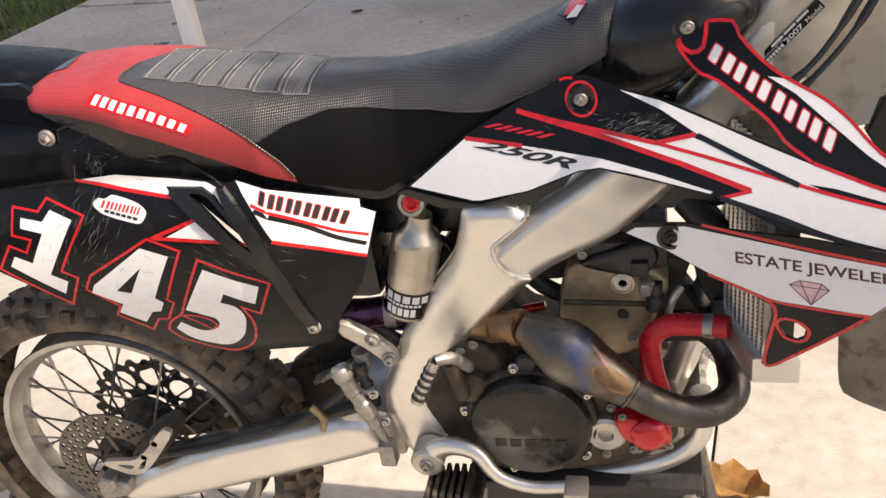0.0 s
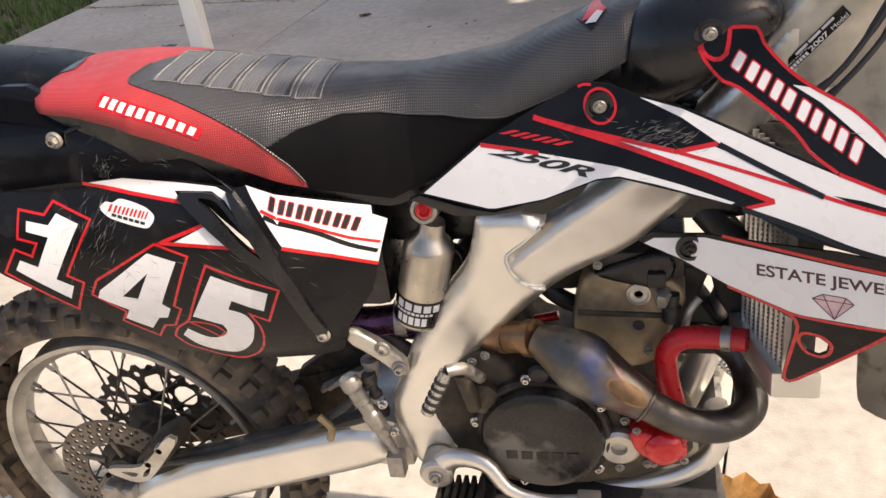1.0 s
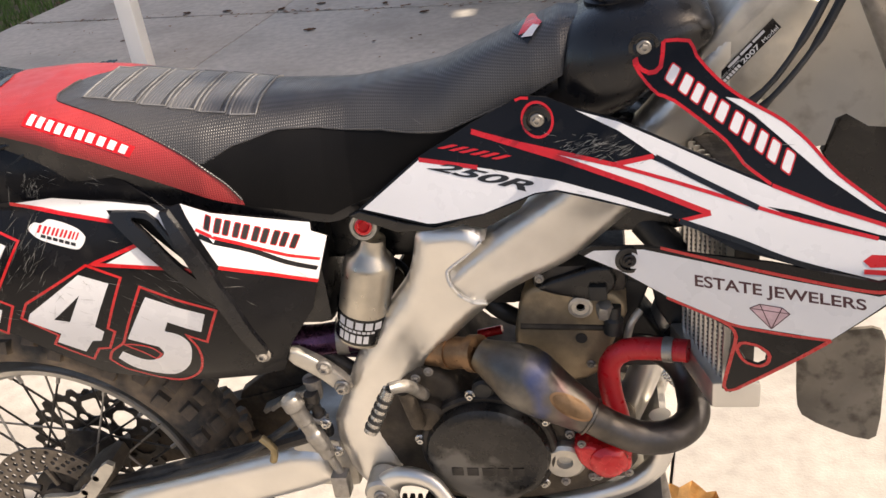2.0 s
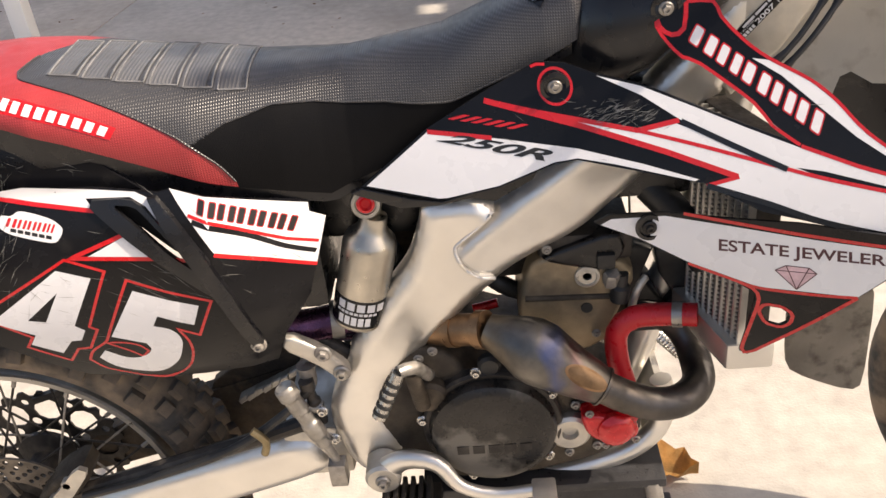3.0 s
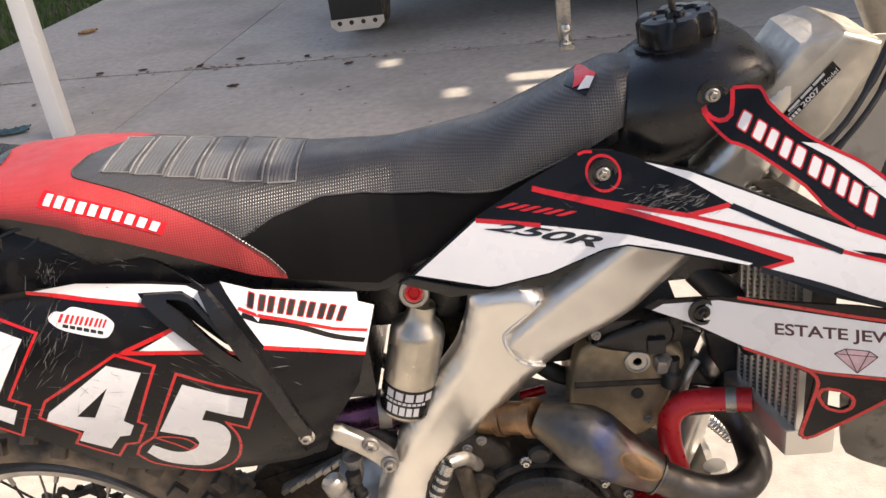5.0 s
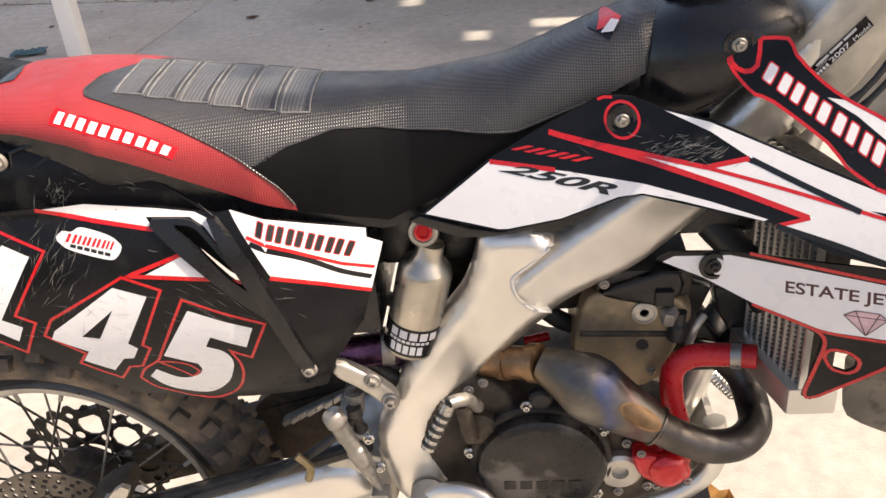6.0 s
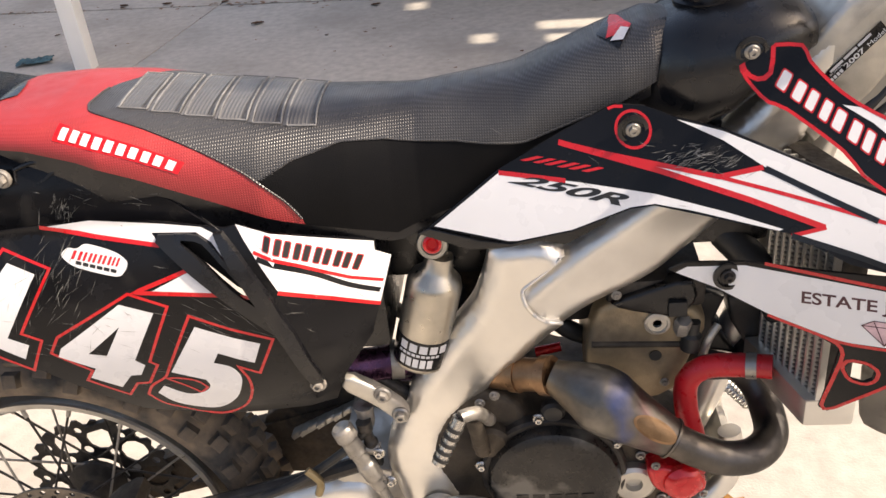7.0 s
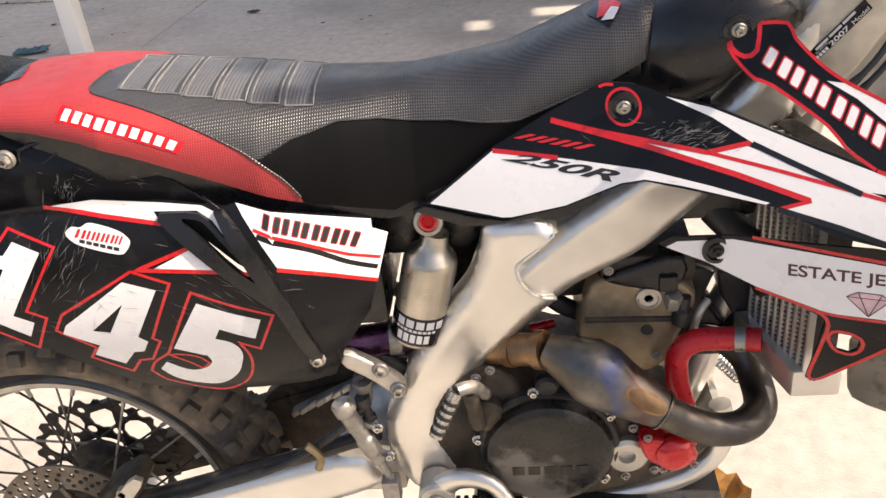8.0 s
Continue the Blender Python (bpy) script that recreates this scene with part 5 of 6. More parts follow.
part("head_nut", turned((0.945, -0.08, 0.725), [(0.012, 0), (0.012, 0.02), (0.009, 0.024), (0.0, 0.024)], (0, -0.4, 0.9), 6), STEEL, engine)
for x, z in ((0.68, 0.648), (0.7, 0.66), (0.84, 0.463), (0.88, 0.458), (0.92, 0.468), (0.965, 0.498), (0.89, 0.548)):
    bolt((x, -0.118, z), 0.007, engine, STEEL)
part("pump_cover", plate(soft([(0.893, 0.546), (0.921, 0.55), (0.976, 0.521), (0.974, 0.5), (0.935, 0.489), (0.904, 0.508)], 2), -0.145, -0.1, 0.015, segments=5), RED_PAINT, engine, "glossy red anodised water pump cover")
part("pump_dome", turned((P[1][0] + 0.062, -0.14, P[1][2] + 0.018), [(0.027, 0), (0.026, 0.008), (0.02, 0.014), (0.012, 0.0165), (0.0, 0.017)], (0.1, -1, 0.1), 30), RED_PAINT, engine)
for dx, dz in ((-0.034, 0.03), (0.03, -0.022), (-0.012, -0.03)):
    bolt((P[1][0] + 0.06 + dx, -0.142, P[1][2] + 0.018 + dz), 0.006, engine, STEEL)
part("head_hole", turned((0.912, -0.081, 0.687), [(0.008, 0), (0.008, 0.001), (0.0, 0.001)], segs=20), HOSE, engine)
part("water_elbow", tube([(0.973, -0.075, 0.678), (0.979, -0.08, 0.71), (0.992, -0.07, 0.724)], 0.0055, 12), CAST, engine, "bent alloy water pipe")
part("plug_cap", tube([(0.955, -0.085, 0.7), (0.958, -0.085, 0.742)], [(0, 0.013), (0.5, 0.013), (0.55, 0.009), (1, 0.009)], 16, 0.004), HOSE, engine)
part("wiring_connector", rounded_box((0.925, -0.092, 0.754), (0.9490000000000001, -0.068, 0.776), 0.003), HOSE, engine)
for x, z in ((0.861, 0.788), (0.86, 0.647), (0.924, 0.647)):
    bolt((x, -0.086, z), 0.0065, engine, STEEL)
part("oil_plug", turned((0.775, -0.115, 0.633), [(0.016, 0), (0.016, 0.01), (0.012, 0.014), (0.0, 0.014)], segs=24), HOSE, engine)
part("kick_boss", turned((0.69, -0.1, 0.588), [(0.026, 0), (0.026, 0.03), (0.02, 0.035), (0.0, 0.036)], segs=28), DIRTY, engine)
part("kick_lever", tube([(0.673, -0.16, 0.662), (0.68, -0.14, 0.584)], 0.011, 14), DIRTY, engine, "kick-start lever with knurled foot peg")
k = [Vector(p) for p in [(0.692, -0.13, 0.629), (0.679, -0.17, 0.676), (0.66, -0.185, 0.682), (0.628, -0.2, 0.621)]]
part("kick_arm", tube(k[:3], 0.009, 14), STEEL, engine)
part("kick_peg", tube([k[2], (k[2] + k[3]) / 2, k[3]], 0.0095, 14), CHROME, engine)
for i in range(5):
    a = k[2].lerp(k[3], 0.2 + 0.16 * i)
    b = k[2].lerp(k[3], 0.27 + 0.16 * i)
    part("peg_groove", tube([a, b], 0.0108, 14, 1, smooth_it=False), HOSE, engine)

# exhaust
path = [(0.93, 0.0, 0.64), (0.985, -0.03, 0.645), (1.026, -0.038, 0.632), (1.05, -0.05, 0.612), (1.06, -0.075, 0.592), (1.058, -0.12, 0.58), (1.03, -0.157, 0.582), (0.991, -0.168, 0.586), (0.954, -0.168, 0.601), (0.924, -0.165, 0.618), (0.872, -0.155, 0.649), (0.823, -0.145, 0.681), (0.776, -0.125, 0.695), (0.736, -0.105, 0.683), (0.699, -0.085, 0.672), (0.6, -0.05, 0.66), (0.481, -0.06, 0.67)]
part("header_pipe", tube(path[:10], 0.0222, 28, 0.006), TITANIUM, bike, "heat-stained titanium header pipe")
part("resonance_chamber", tube(path[9:13], [(0, 0.0245), (0.04, 0.0262), (0.36, 0.037), (0.54, 0.0435), (0.66, 0.0425), (0.84, 0.031), (0.94, 0.025), (1, 0.0222)], 36, 0.004), TITANIUM, bike, "bulged titanium power chamber, blue and straw tints")
part("weld_ring", tube([Vector(path[9]).lerp(Vector(path[10]), 0.02), Vector(path[9]).lerp(Vector(path[10]), 0.07)], 0.0275, 32, 1, smooth_it=False), TITANIUM, bike)
COPPER = material("copper_badge", (0.2, 0.125, 0.07), 0.45, 0.8, (0.6, 1.2), 40)
BRONZED = material("bronzed_pipe", (0.3, 0.18, 0.1), 0.42, 0.85, (0.5, 1.2), 30)
mid = Vector(path[9]).lerp(Vector(path[10]), 0.58)
along = (Vector(path[10]) - Vector(path[9])).normalized()
out = Vector((0.1, -0.8, 0.55))
out = (out - along * out.dot(along)).normalized()
across = along.cross(out)


def badge_plate(long, tall, lift, r=0.0322, cone=0.2):
    """An oval plate bent round the cone of the chamber."""
    bm = bmesh.new()
    rings = []
    for k in (1.0, 0.8, 0.5, 0.2):
        rings.append([bm.verts.new(mid + along * (long * k * math.cos(t)) + across * (tall * k * math.sin(t)) + out * (math.sqrt((r + cone * long * k * math.cos(t)) ** 2 - (tall * k * math.sin(t)) ** 2) + lift)) for t in np.linspace(0, 2 * math.pi, 32, endpoint=False)])
    for p, q in zip(rings, rings[1:]):
        for k in range(32):
            bm.faces.new((p[k], p[(k + 1) % 32], q[(k + 1) % 32], q[k]))
    bm.faces.new(rings[-1])
    return bm


part("chamber_badge", badge_plate(0.032, 0.0135, 0.0004), BRONZED, bike, "oval copper maker's badge")
part("badge_field", badge_plate(0.028, 0.0105, 0.0008), COPPER, bike)
for i, a in ((12, 0.0262), (13, 0.0245)):
    p, q = Vector(path[i]), Vector(path[i + 1])
    part("pipe_clamp", tube([p, p.lerp(q, 0.3)], a, 24, 1, smooth_it=False), BRONZED, bike)
part("joint_pipe", tube(path[12:15], 0.0222, 20, 0.01), BRONZED, bike, "straw-brown heated pipe joint")
part("tail_pipe", tube(path[14:], 0.021, 20, 0.01), PURPLE, bike)

# cooling
rad = thing("radiator", 1.1, -0.15, 0.7, "alloy radiator with fine fins", "radiator")
rad.parent = bike
rad.matrix_parent_inverse = Matrix.Translation(bike.location).inverted()
del rad["category"]


def slant(bm):
    """Turns a radiator piece so that its outer edge stands further forward."""
    for v in bm.verts:
        v.co.x += RAD_K * (abs(v.co.y) - RAD_IN) + RAD_X
    return bm


RAD_K, RAD_IN, RAD_X = 0.32, 0.05, -0.028
for side in (-1, 1):
    part("core", slant(rounded_box((1.08, side * 0.115 - 0.065, 0.665), (1.11, side * 0.115 + 0.065, 0.97), 0.003)), DARK_METAL, rad)
    part("end_tank", slant(rounded_box((1.06, side * 0.115 - 0.068, 0.648), (1.12, side * 0.115 + 0.068, 0.688), 0.006)), ALU, rad)
for i in range(44):
    z = 0.674 + i * 0.0066
    part("fin", slant(box(bmesh.new(), (1.0755, -0.178, z), (1.081, -0.054, z + 0.0018))), STEEL, rad)
for i in range(10):
    y = -0.18 + i * 0.0133
    part("core_tube", slant(box(bmesh.new(), (1.073, y, 0.669), (1.081, y + 0.003, 0.968))), ALU, rad)
part("coolant_hose", tube([(1.051, -0.12, 0.692), (1.015, -0.11, 0.689), (0.971, -0.105, 0.684), (0.949, -0.105, 0.661), (0.95, -0.11, 0.616), (0.96, -0.12, 0.573), (0.962, -0.12, 0.521)], 0.0155, 18), HOSE_RED, bike, "dark red silicone coolant hose")
h = [Vector(p) for p in [(1.051, -0.12, 0.692), (1.015, -0.11, 0.689), (0.971, -0.105, 0.684), (0.949, -0.105, 0.661), (0.95, -0.11, 0.616), (0.96, -0.12, 0.573), (0.962, -0.12, 0.521)]]
part("hose_clamp", tube([h[0].lerp(h[1], 0.5), h[0].lerp(h[1], 0.85)], 0.0172, 20, 1, smooth_it=False), STEEL, bike)

c0, c1 = Vector((1.024, 0.02, 0.560)), Vector((1.067, 0.02, 0.510))
u = (c1 - c0).normalized()
w = u.cross(Vector((0, 1, 0)))
part("exhaust_spring", tube([c0.lerp(c1, k / 96) + 0.009 * (math.cos(k * 0.62) * w + math.sin(k * 0.62) * Vector((0, 1, 0))) for k in range(97)], 0.0018, 6, smooth_it=False), CHROME, bike, "coiled steel exhaust spring")
part("drain_fitting", tube([(0.756, 0, 0.639), (0.792, 0, 0.647)], 0.007, 14), RED_PAINT, bike, "small red anodised fitting behind the engine")
# foot controls
part("brake_pedal", tube([(0.602, -0.14, 0.456), (0.643, -0.15, 0.493), (0.689, -0.16, 0.492), (0.72, -0.17, 0.456), (0.77, -0.175, 0.44), (0.833, -0.175, 0.444)], [(0, 0.016), (0.2, 0.013), (0.6, 0.009), (1, 0.009)], 14, flat=1.3), ALU, bike, "cast alloy brake pedal with toothed tip")
e = Vector([(0.602, -0.14, 0.456), (0.643, -0.15, 0.493), (0.689, -0.16, 0.492), (0.72, -0.17, 0.456), (0.77, -0.175, 0.44), (0.833, -0.175, 0.444)][-1])
part("pedal_tip", rounded_box((e.x - 0.012, e.y - 0.03, e.z - 0.012), (e.x + 0.022, e.y + 0.012, e.z + 0.012), 0.004), CAST, bike)
pv = Vector(P[13])
part("pedal_pivot", turned((pv.x, -0.12, pv.z), [(0.026, 0), (0.026, 0.035), (0.022, 0.04), (0.0, 0.04)], segs=30), CAST, bike)
bolt((pv.x, -0.16, pv.z), 0.011, bike, STEEL)
m = [Vector(p) for p in [(0.491, -0.13, 0.625), (0.507, -0.13, 0.579), (0.528, -0.13, 0.525), (0.546, -0.13, 0.47)]]
part("master_cylinder", tube(m, [(0, 0.012), (0.02, 0.0155), (0.13, 0.0155), (0.14, 0.0125), (0.3, 0.0135), (0.31, 0.0115), (0.42, 0.0115), (0.44, 0.014), (0.6, 0.0135), (0.62, 0.0115), (0.72, 0.0115), (0.74, 0.007), (1, 0.0065)], 20, 0.0025), STEEL, bike, "stained grey rear brake master cylinder")
for x, y, z in [(0.536, -0.125, 0.572), (0.546, -0.125, 0.519)]:
    part("mounting_lug", tube([(x - 0.022, y + 0.008, z + 0.002), (x, y + 0.008, z)], 0.0095, 14, smooth_it=False), STEEL, bike)
    bolt((x, y, z), 0.0085, bike)
part("brake_hose_union", tube([(0.519, -0.115, 0.62), (0.522, -0.115, 0.593), (0.529, -0.115, 0.566)], [(0, 0.011), (0.3, 0.011), (0.34, 0.008), (0.6, 0.008), (0.64, 0.0105), (1, 0.009)], 14, 0.003), DARK_METAL, bike)
part("master_clevis", rounded_box((m[3].x - 0.016, -0.145, m[3].z - 0.03), (m[3].x + 0.01, -0.12, m[3].z + 0.012), 0.004), STEEL, bike)
part("rear_brake_reservoir", turned((0.52, -0.1, 0.6), [(0.01, 0), (0.012, 0.01), (0.012, 0.03), (0.014, 0.031), (0.014, 0.036), (0.0, 0.038)], (0, 0, 1), 24), STEEL, bike)
for i in range(6):
    part("peg_tooth", rounded_box((0.61 + 0.012 * i, -0.2, 0.41), (0.617 + 0.012 * i, -0.13, 0.44), 0.002), DARK_METAL, bike)
part("foot_peg", rounded_box((0.6, -0.2, 0.39), (0.69, -0.12, 0.415), 0.006), DARK_METAL, bike)
part("skid_plate", plate([(0.66, 0.415), (1.0, 0.44), (1.03, 0.5), (1.02, 0.5), (0.99, 0.43), (0.66, 0.405)], -0.085, 0.085, 0.0), CAST, bike)

# front end
part("number_plate", skin(soft([(1.155, 1.113), (1.209, 1.122), (1.287, 1.117), (1.318, 0.981), (1.271, 0.957), (1.23, 0.981), (1.216, 0.922), (1.154, 0.958), (1.119, 0.99)]), lambda x, z: -0.02 - 0.3 * (x - 1.2), 0, 0.004), DULL_WHITE, bike, "dusty white front number board seen from behind")
part("inner_guard", plate([(1.228, 0.899), (1.249, 0.96), (1.286, 0.97), (1.36, 0.959), (1.386, 0.782), (1.3, 0.81), (1.252, 0.861)], 0.024, 0.04, 0.003), TANK_BLACK, bike, "black plastic behind the number board")
part("mudguard_flap", skin(soft([(1.216, 0.598), (1.222, 0.494), (1.232, 0.472), (1.32, 0.442), (1.336, 0.454), (1.33, 0.619), (1.318, 0.648), (1.269, 0.638)]), lambda x, z: 0.0 + 1.6 * (x - 1.26) ** 2 - 0.25 * (x - 1.26), 0, 0.006), FLAP, bike, "dusty rear flap of the front mudguard, its shade painted in grey")
for c in ([(1.198, -0.09, 1.154), (1.171, -0.11, 1.107), (1.136, -0.13, 1.062), (1.102, -0.14, 1.032)], [(1.215, -0.09, 1.153), (1.183, -0.11, 1.097), (1.151, -0.13, 1.061), (1.114, -0.14, 1.024)]):
    part("cable", tube(c, [(0, 0.0052), (0.42, 0.0052), (0.44, 0.0035), (0.85, 0.0035), (0.86, 0.0052), (1, 0.0052)], 10), HOSE, bike)
for side in (-1, 1):
    part("fork_leg", tube([(1.2, side * 0.1, 1.25), (1.34, side * 0.1, 0.93), (1.6, side * 0.1, 0.36)], 0.027, 20, 1, smooth_it=False), STEEL, bike)
fw = thing("front_wheel", 1.62, 0, 0.36, "knobbly spoked front wheel", "wheel")
fw.parent = bike
fw.matrix_parent_inverse = Matrix.Translation(bike.location).inverted()
del fw["category"]
part("tyre", turned((1.7, -0.03, 0.36), [(0.3 + 0.043 * math.cos(t), 0.042 * math.sin(t)) for t in np.linspace(-2, 2, 17)], (0.85, 1, 0), 90, caps=False), RUBBER, fw)
part("rim", turned((1.7, -0.03, 0.36), [(0.283, -0.026), (0.268, -0.02), (0.266, 0.02), (0.283, 0.026), (0.27, 0.0), (0.283, -0.026)], (0.85, 1, 0), 90, caps=False), RIM, fw)
part("handlebar", tube([(1.12, -0.4, 1.27), (1.15, -0.2, 1.25), (1.2, -0.06, 1.2), (1.2, 0.06, 1.2), (1.15, 0.2, 1.25), (1.12, 0.4, 1.27)], 0.012, 14), ALU, bike)

# ---- stand under the engine ----
stand = thing("bike_stand", 0.84, 0, 0, "black steel motorcycle stand with bare edges", "stand")
part("top_plate", rounded_box((0.66, -0.13, 0.385), (1.02, 0.13, 0.402), 0.004), STAND_BLACK, stand)
for x, dx in ((0.68, -0.06), (1.0, 0.06)):
    for y in (-0.12, 0.12):
        part("leg", tube([(x, y, 0.39), (x + dx, y * 1.45, 0.012)], 0.013, 12, 1, smooth_it=False), STEEL, stand)
for y in (-0.12, 0.12):
    part("side_panel", plate([(0.69, 0.388), (0.99, 0.388), (1.04, 0.1), (0.64, 0.1)], y - 0.002, y + 0.002, 0), STAND_BLACK, stand)
    part("foot_bar", rounded_box((0.58, y * 1.45 - 0.015, 0.0), (1.1, y * 1.45 + 0.015, 0.024), 0.006), STAND_BLACK, stand)
    bolt((0.96, y - 0.003 if y < 0 else y, 0.34), 0.01, stand, STEEL)

# ---- background ----
truck = thing("pickup_truck", 1.05, 6.2, 0, "black parked pickup truck with mud flaps and tow ball", "truck")
part("body", rounded_box((0.05, 4.55, 0.7), (2.05, 9.5, 1.4), 0.08), TRUCK_BLACK, truck)
part("cab", rounded_box((0.12, 6.2, 1.4), (1.98, 8.6, 2.0), 0.2), TRUCK_BLACK, truck)
part("bumper", rounded_box((0.05, 4.4, 0.62), (2.05, 4.6, 0.82), 0.03), TRUCK_BLACK, truck)
for x in (-0.05, 1.86):
    for y in (5.1, 8.3):
        part("tyre", turned((x - 0.13, y, 0.385), [(0.2, 0.0), (0.34, 0.0), (0.38, 0.03), (0.385, 0.13), (0.38, 0.23), (0.34, 0.26), (0.2, 0.26)], (1, 0, 0), 48), RUBBER, truck)
    flap = part("mud_flap", rounded_box((x - 0.16, 4.5, 0.16), (x + 0.16, 4.512, 0.66), 0.004), HOSE, truck, "black mud flap with a bolted steel strip")
    part("flap_strip", plate([(x - 0.165, 0.205), (x + 0.165, 0.205), (x + 0.165, 0.165), (x + 0.125, 0.13), (x - 0.125, 0.13), (x - 0.165, 0.165)], 4.492, 4.498, 0), ALU, flap)
    for i in range(4):
        bolt((x - 0.11 + 0.073 * i, 4.492, 0.18), 0.014, flap, DARK_METAL)
part("hitch_bar", rounded_box((1.06, 3.11, 0.27), (1.125, 3.15, 0.78), 0.006), STEEL, truck, "steel drop hitch bar")
part("ball_mount", rounded_box((1.06, 3.02, 0.27), (1.125, 3.11, 0.295), 0.004), STEEL, truck)
part("hitch_receiver", rounded_box((1.06, 3.15, 0.71), (1.125, 4.5, 0.78), 0.006), HOSE, truck)
part("tow_ball", turned((1.095, 3.06, 0.295), [(0.03, 0), (0.03, 0.012), (0.014, 0.02), (0.014, 0.04), (0.025, 0.055), (0.028, 0.07), (0.02, 0.09), (0.0, 0.095)], (0, 0, 1), 24), CHROME, truck)

post = thing("white_post", -1.54, 3.43, 0, "white painted square post standing on the driveway", "post")
part("post_shaft", rounded_box((-1.585, 3.39, 0.0), (-1.495, 3.48, 2.6), 0.004), POLE_WHITE, post)

lawn = bmesh.new()
rng = random.Random(4)
for i in range(16000):
    x, y = (LAY @ Vector((rng.uniform(-4.2, -2.04), rng.uniform(-2.0, 6.0), 0))).xy
    h, a = rng.uniform(0.03, 0.09), rng.uniform(0, 6.3)
    dx, dy = 0.006 * math.cos(a), 0.006 * math.sin(a)
    lx, ly = rng.uniform(-0.04, 0.04), rng.uniform(-0.04, 0.04)
    v = [lawn.verts.new(p) for p in ((x - dx, y - dy, -0.05), (x + dx, y + dy, -0.05), (x + lx, y + ly, h - 0.03))]
    lawn.faces.new(v)
tagged(part("lawn", lawn, GRASS, smooth=False), "short green grass beside the driveway", "grass", "", "stuff")


# ---- an unseen tree, added so that its branch shades the tank and the front of the seat ----
tree = thing("tree", 6.4, -1.6, 0, "unseen leafy tree added to shade the tank and seat front", "tree")
BARK = material("grey_bark", (0.16, 0.12, 0.09), 0.9, 0, (0.6, 1.3), 12, 0.8, 60)
FOLIAGE = material("green_tree_leaves", (0.06, 0.11, 0.03), 0.55, 0, (0.7, 1.3), 20, island=0.35)
part("trunk", tube([(6.4, -1.6, -0.05), (6.35, -1.55, 1.2), (6.2, -1.4, 2.4), (6.1, -1.3, 3.4)], [(0, 0.17), (0.15, 0.13), (1, 0.08)], 14, 0.1), BARK, tree)
part("limb", tube([(6.15, -1.35, 3.0), (5.4, -0.95, 3.7), (4.5, -0.5, 3.9), (2.9, -0.12, 3.45)], [(0, 0.06), (1, 0.012)], 10, 0.1), BARK, tree)
part("limb", tube([(6.1, -1.3, 3.3), (6.3, -1.6, 4.2), (6.6, -2.0, 5.0)], [(0, 0.06), (1, 0.015)], 10, 0.1), BARK, tree)
crown = bmesh.new()
rng = random.Random(12)


def leaf_blade(bm, c, size, rng):
    """A small folded leaf, turned at random."""
    turn = Euler((rng.uniform(-0.9, 0.9), rng.uniform(-0.9, 0.9), rng.uniform(0, 6.3))).to_matrix()
    a, b, l, r = (bm.verts.new(c + turn @ Vector(q) * size) for q in ((-0.5, 0, 0), (0.5, 0, 0), (0, -0.28, 0.06), (0, 0.28, 0.06)))
    bm.faces.new((a, l, b))
    bm.faces.new((a, b, r))


def sun_gap(x, y):
    """Openings left between the leaves so that sun patches land on the seat."""
    return (x < 0.47 and y < 0.01) or x < 0.41 or (0.55 < x < 0.78 and -0.02 < y < 0.12) or (0.49 < x < 0.54 and -0.02 < y < 0.06)


# Leaves set along the sun's rays to shade chosen parts of the seat.
while len(crown.faces) < 1300:
    x, y = rng.uniform(0.3, 0.96), rng.uniform(-0.07, 0.2)
    if not sun_gap(x, y):
        leaf_blade(crown, Vector((x, y, 1.08)) + sun_way * rng.uniform(2.9, 3.6), rng.uniform(0.028, 0.05), rng)
for _ in range(900):
    c = Vector((rng.gauss(6.6, 0.5), rng.gauss(-2.0, 0.5), rng.gauss(5.0, 0.4)))
    leaf_blade(crown, c, rng.uniform(0.06, 0.11), rng)
tagged(part("crown", crown, FOLIAGE, tree, smooth=False), kind="stuff")


def leaf(name, x, y, size, turn, mat, label, curl=0.15, group="fallen leaves"):
    """A curled, pointed leaf lying on the ground."""
    bm = bmesh.new()
    n = 9
    rows = []
    for i in range(n):
        s = i / (n - 1)
        w = 0.36 * math.sin(math.pi * min(s * 1.05, 1)) ** 0.8 * (1 + 0.3 * math.sin(s * 19))
        rows.append([bm.verts.new(((s - 0.5) * size, w * t * size, 0.004 + curl * size * (abs(t) ** 1.5 * 0.5 + (s - 0.5) ** 2 * 0.8))) for t in (-1, -0.5, 0, 0.5, 1)])
    for a, b in zip(rows, rows[1:]):
        for k in range(4):
            bm.faces.new((a[k], a[k + 1], b[k + 1], b[k]))
    bmesh.ops.solidify(bm, geom=bm.faces[:], thickness=0.001)
    ob = part(name, bm, mat)
    ob.matrix_basis = pose(x, y, 0.001, 0, 0, turn)
    return tagged(ob, label, "leaf", group)


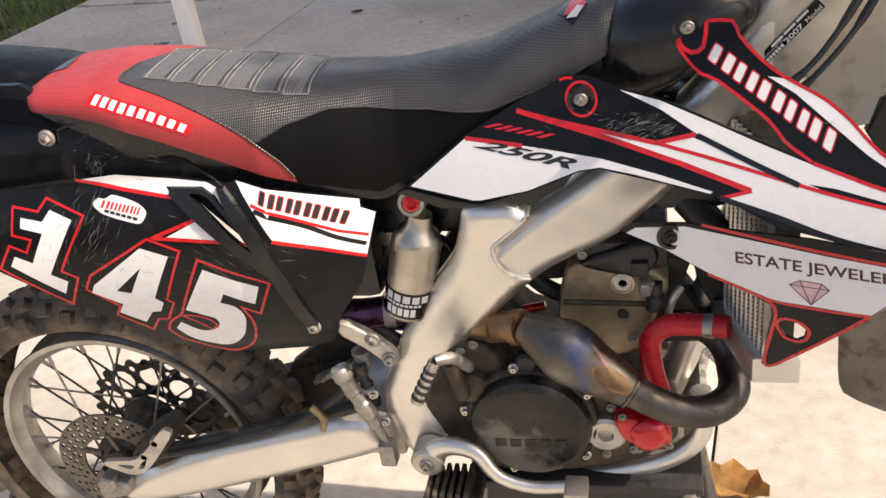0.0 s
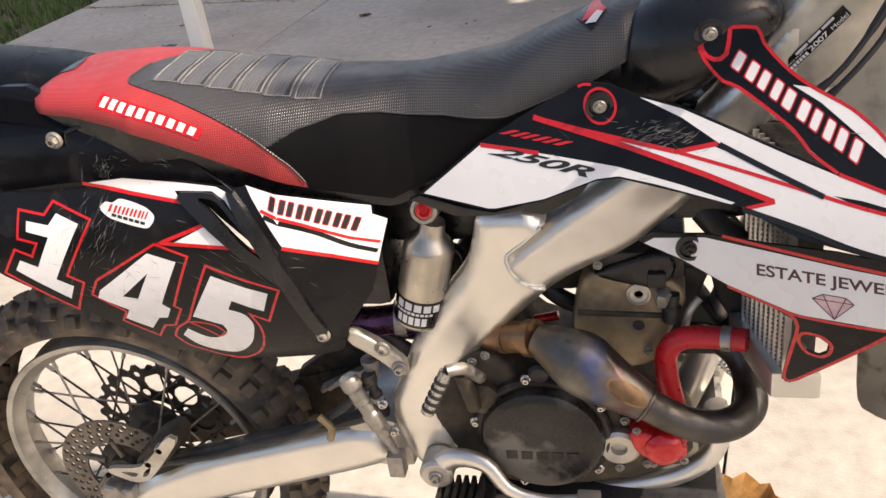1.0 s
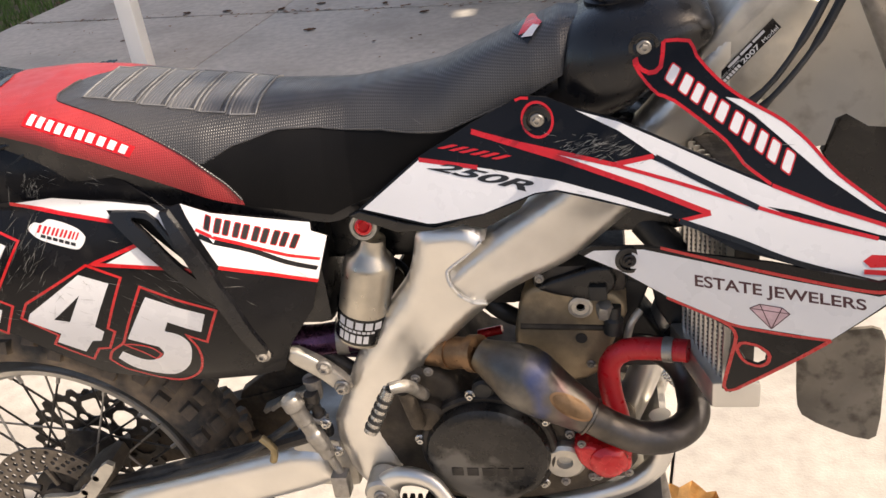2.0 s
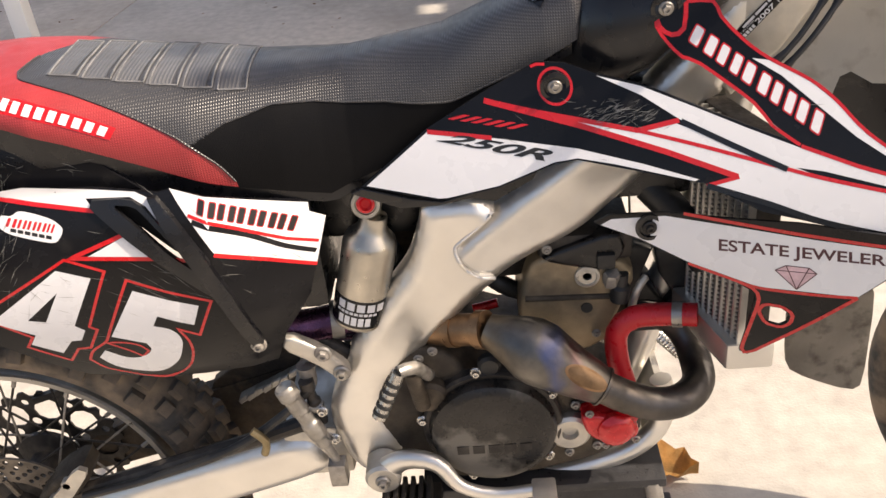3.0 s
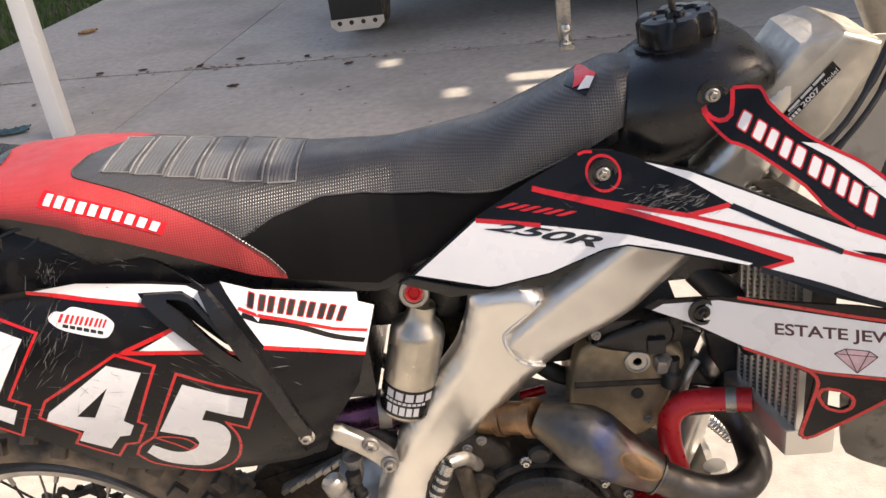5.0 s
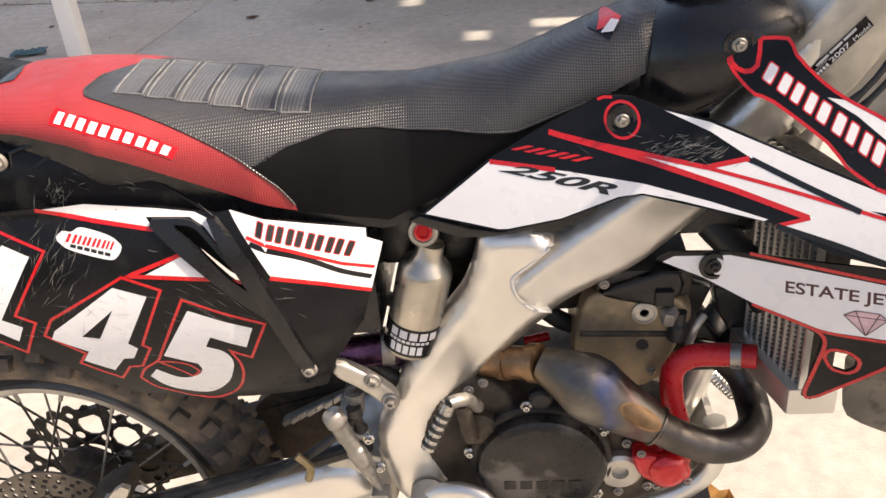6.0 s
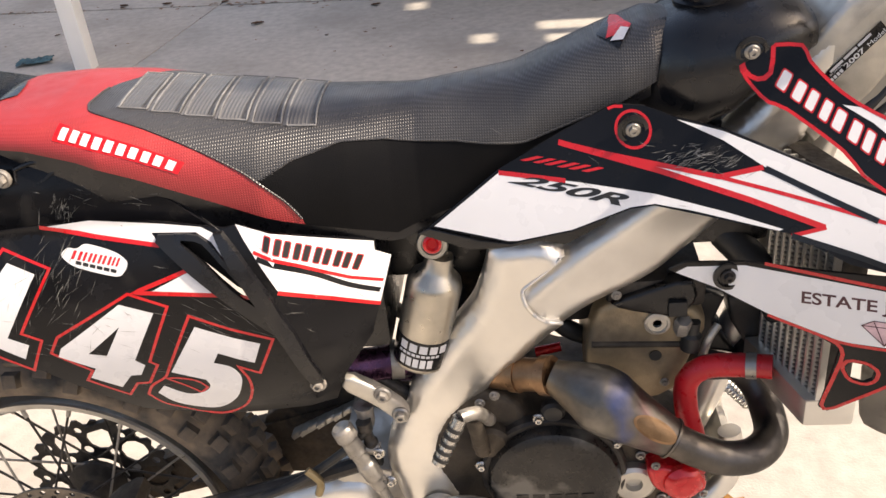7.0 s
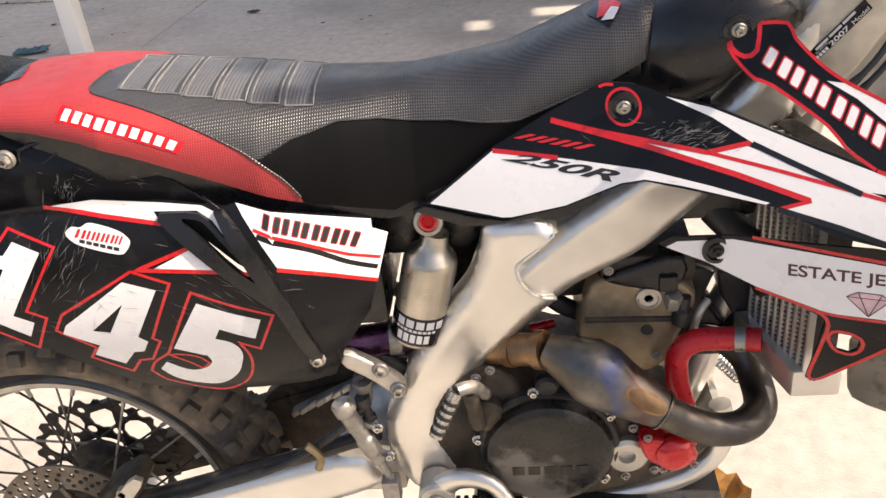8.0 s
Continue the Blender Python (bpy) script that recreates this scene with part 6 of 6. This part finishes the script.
leaf("dry_leaf", 1.1, 0.26, 0.14, -20, LEAF, "large curled dry orange leaf on sunlit concrete", 0.45)
leaf("dry_leaf", -2.39, 5.99, 0.16, 40, LEAF, "dry orange leaf on the driveway")
for x, y, s, t in ((-0.76, 4.02, 0.12, 10), (-1.1, 4.56, 0.1, 60), (-0.85, 4.62, 0.1, 20), (-0.4, 4.5, 0.08, 80), (-1.5, 4.62, 0.1, 5), (-1.8, 4.66, 0.1, -15), (-0.1, 4.22, 0.1, 30), (-0.3, 3.7, 0.04, 30), (-0.05, 3.75, 0.035, 0), (-2.0, 4.1, 0.06, 50), (-3.0, 6.0, 0.1, 10), (-3.1, 5.3, 0.1, 70), (-3.3, 5.7, 0.12, 20), (-3.2, 6.5, 0.12, 100)):
    leaf("brown_leaf", x, y, s * 0.62, t, BROWN_LEAF, "small brown leaf on the concrete")
litter = bmesh.new()
rng = random.Random(21)
for i in range(330):
    near = i < 150
    at = LAY @ Vector((rng.uniform(-2.0, 3.2), rng.gauss(0.0, 0.025) if near else rng.uniform(-2.2, 3.0), 0.0))
    size, turn = rng.uniform(0.005, 0.022) * (1 if near else 0.7), rng.uniform(0, 6.3)
    ring = [Vector((math.cos(turn + a) * size * rng.uniform(0.5, 1.2), math.sin(turn + a) * size * rng.uniform(0.3, 0.8), rng.uniform(0.001, 0.006))) for a in (0, 1.3, 2.6, 3.9, 5.2)]
    litter.faces.new([litter.verts.new((at.x + q.x, at.y + q.y, q.z)) for q in ring])
tagged(part("leaf_litter", litter, BROWN_LEAF, smooth=False), "crumbled brown leaves along the driveway joint", "litter", "", "stuff")
rag = bmesh.new()
bmesh.ops.create_grid(rag, x_segments=14, y_segments=10, size=0.5)
for v in rag.verts:
    v.co = Vector((v.co.x * 0.2 * (1 + 0.3 * noise.noise(v.co * 3)), v.co.y * 0.1, 0.012 + 0.03 * abs(noise.noise(v.co * 6))))
ob = part("blue_rag", rag, BLUE)
ob.matrix_basis = pose(-1.9, 3.6, 0, 0, 0, 15)
tagged(ob, "crumpled blue cloth on the driveway", "cloth")
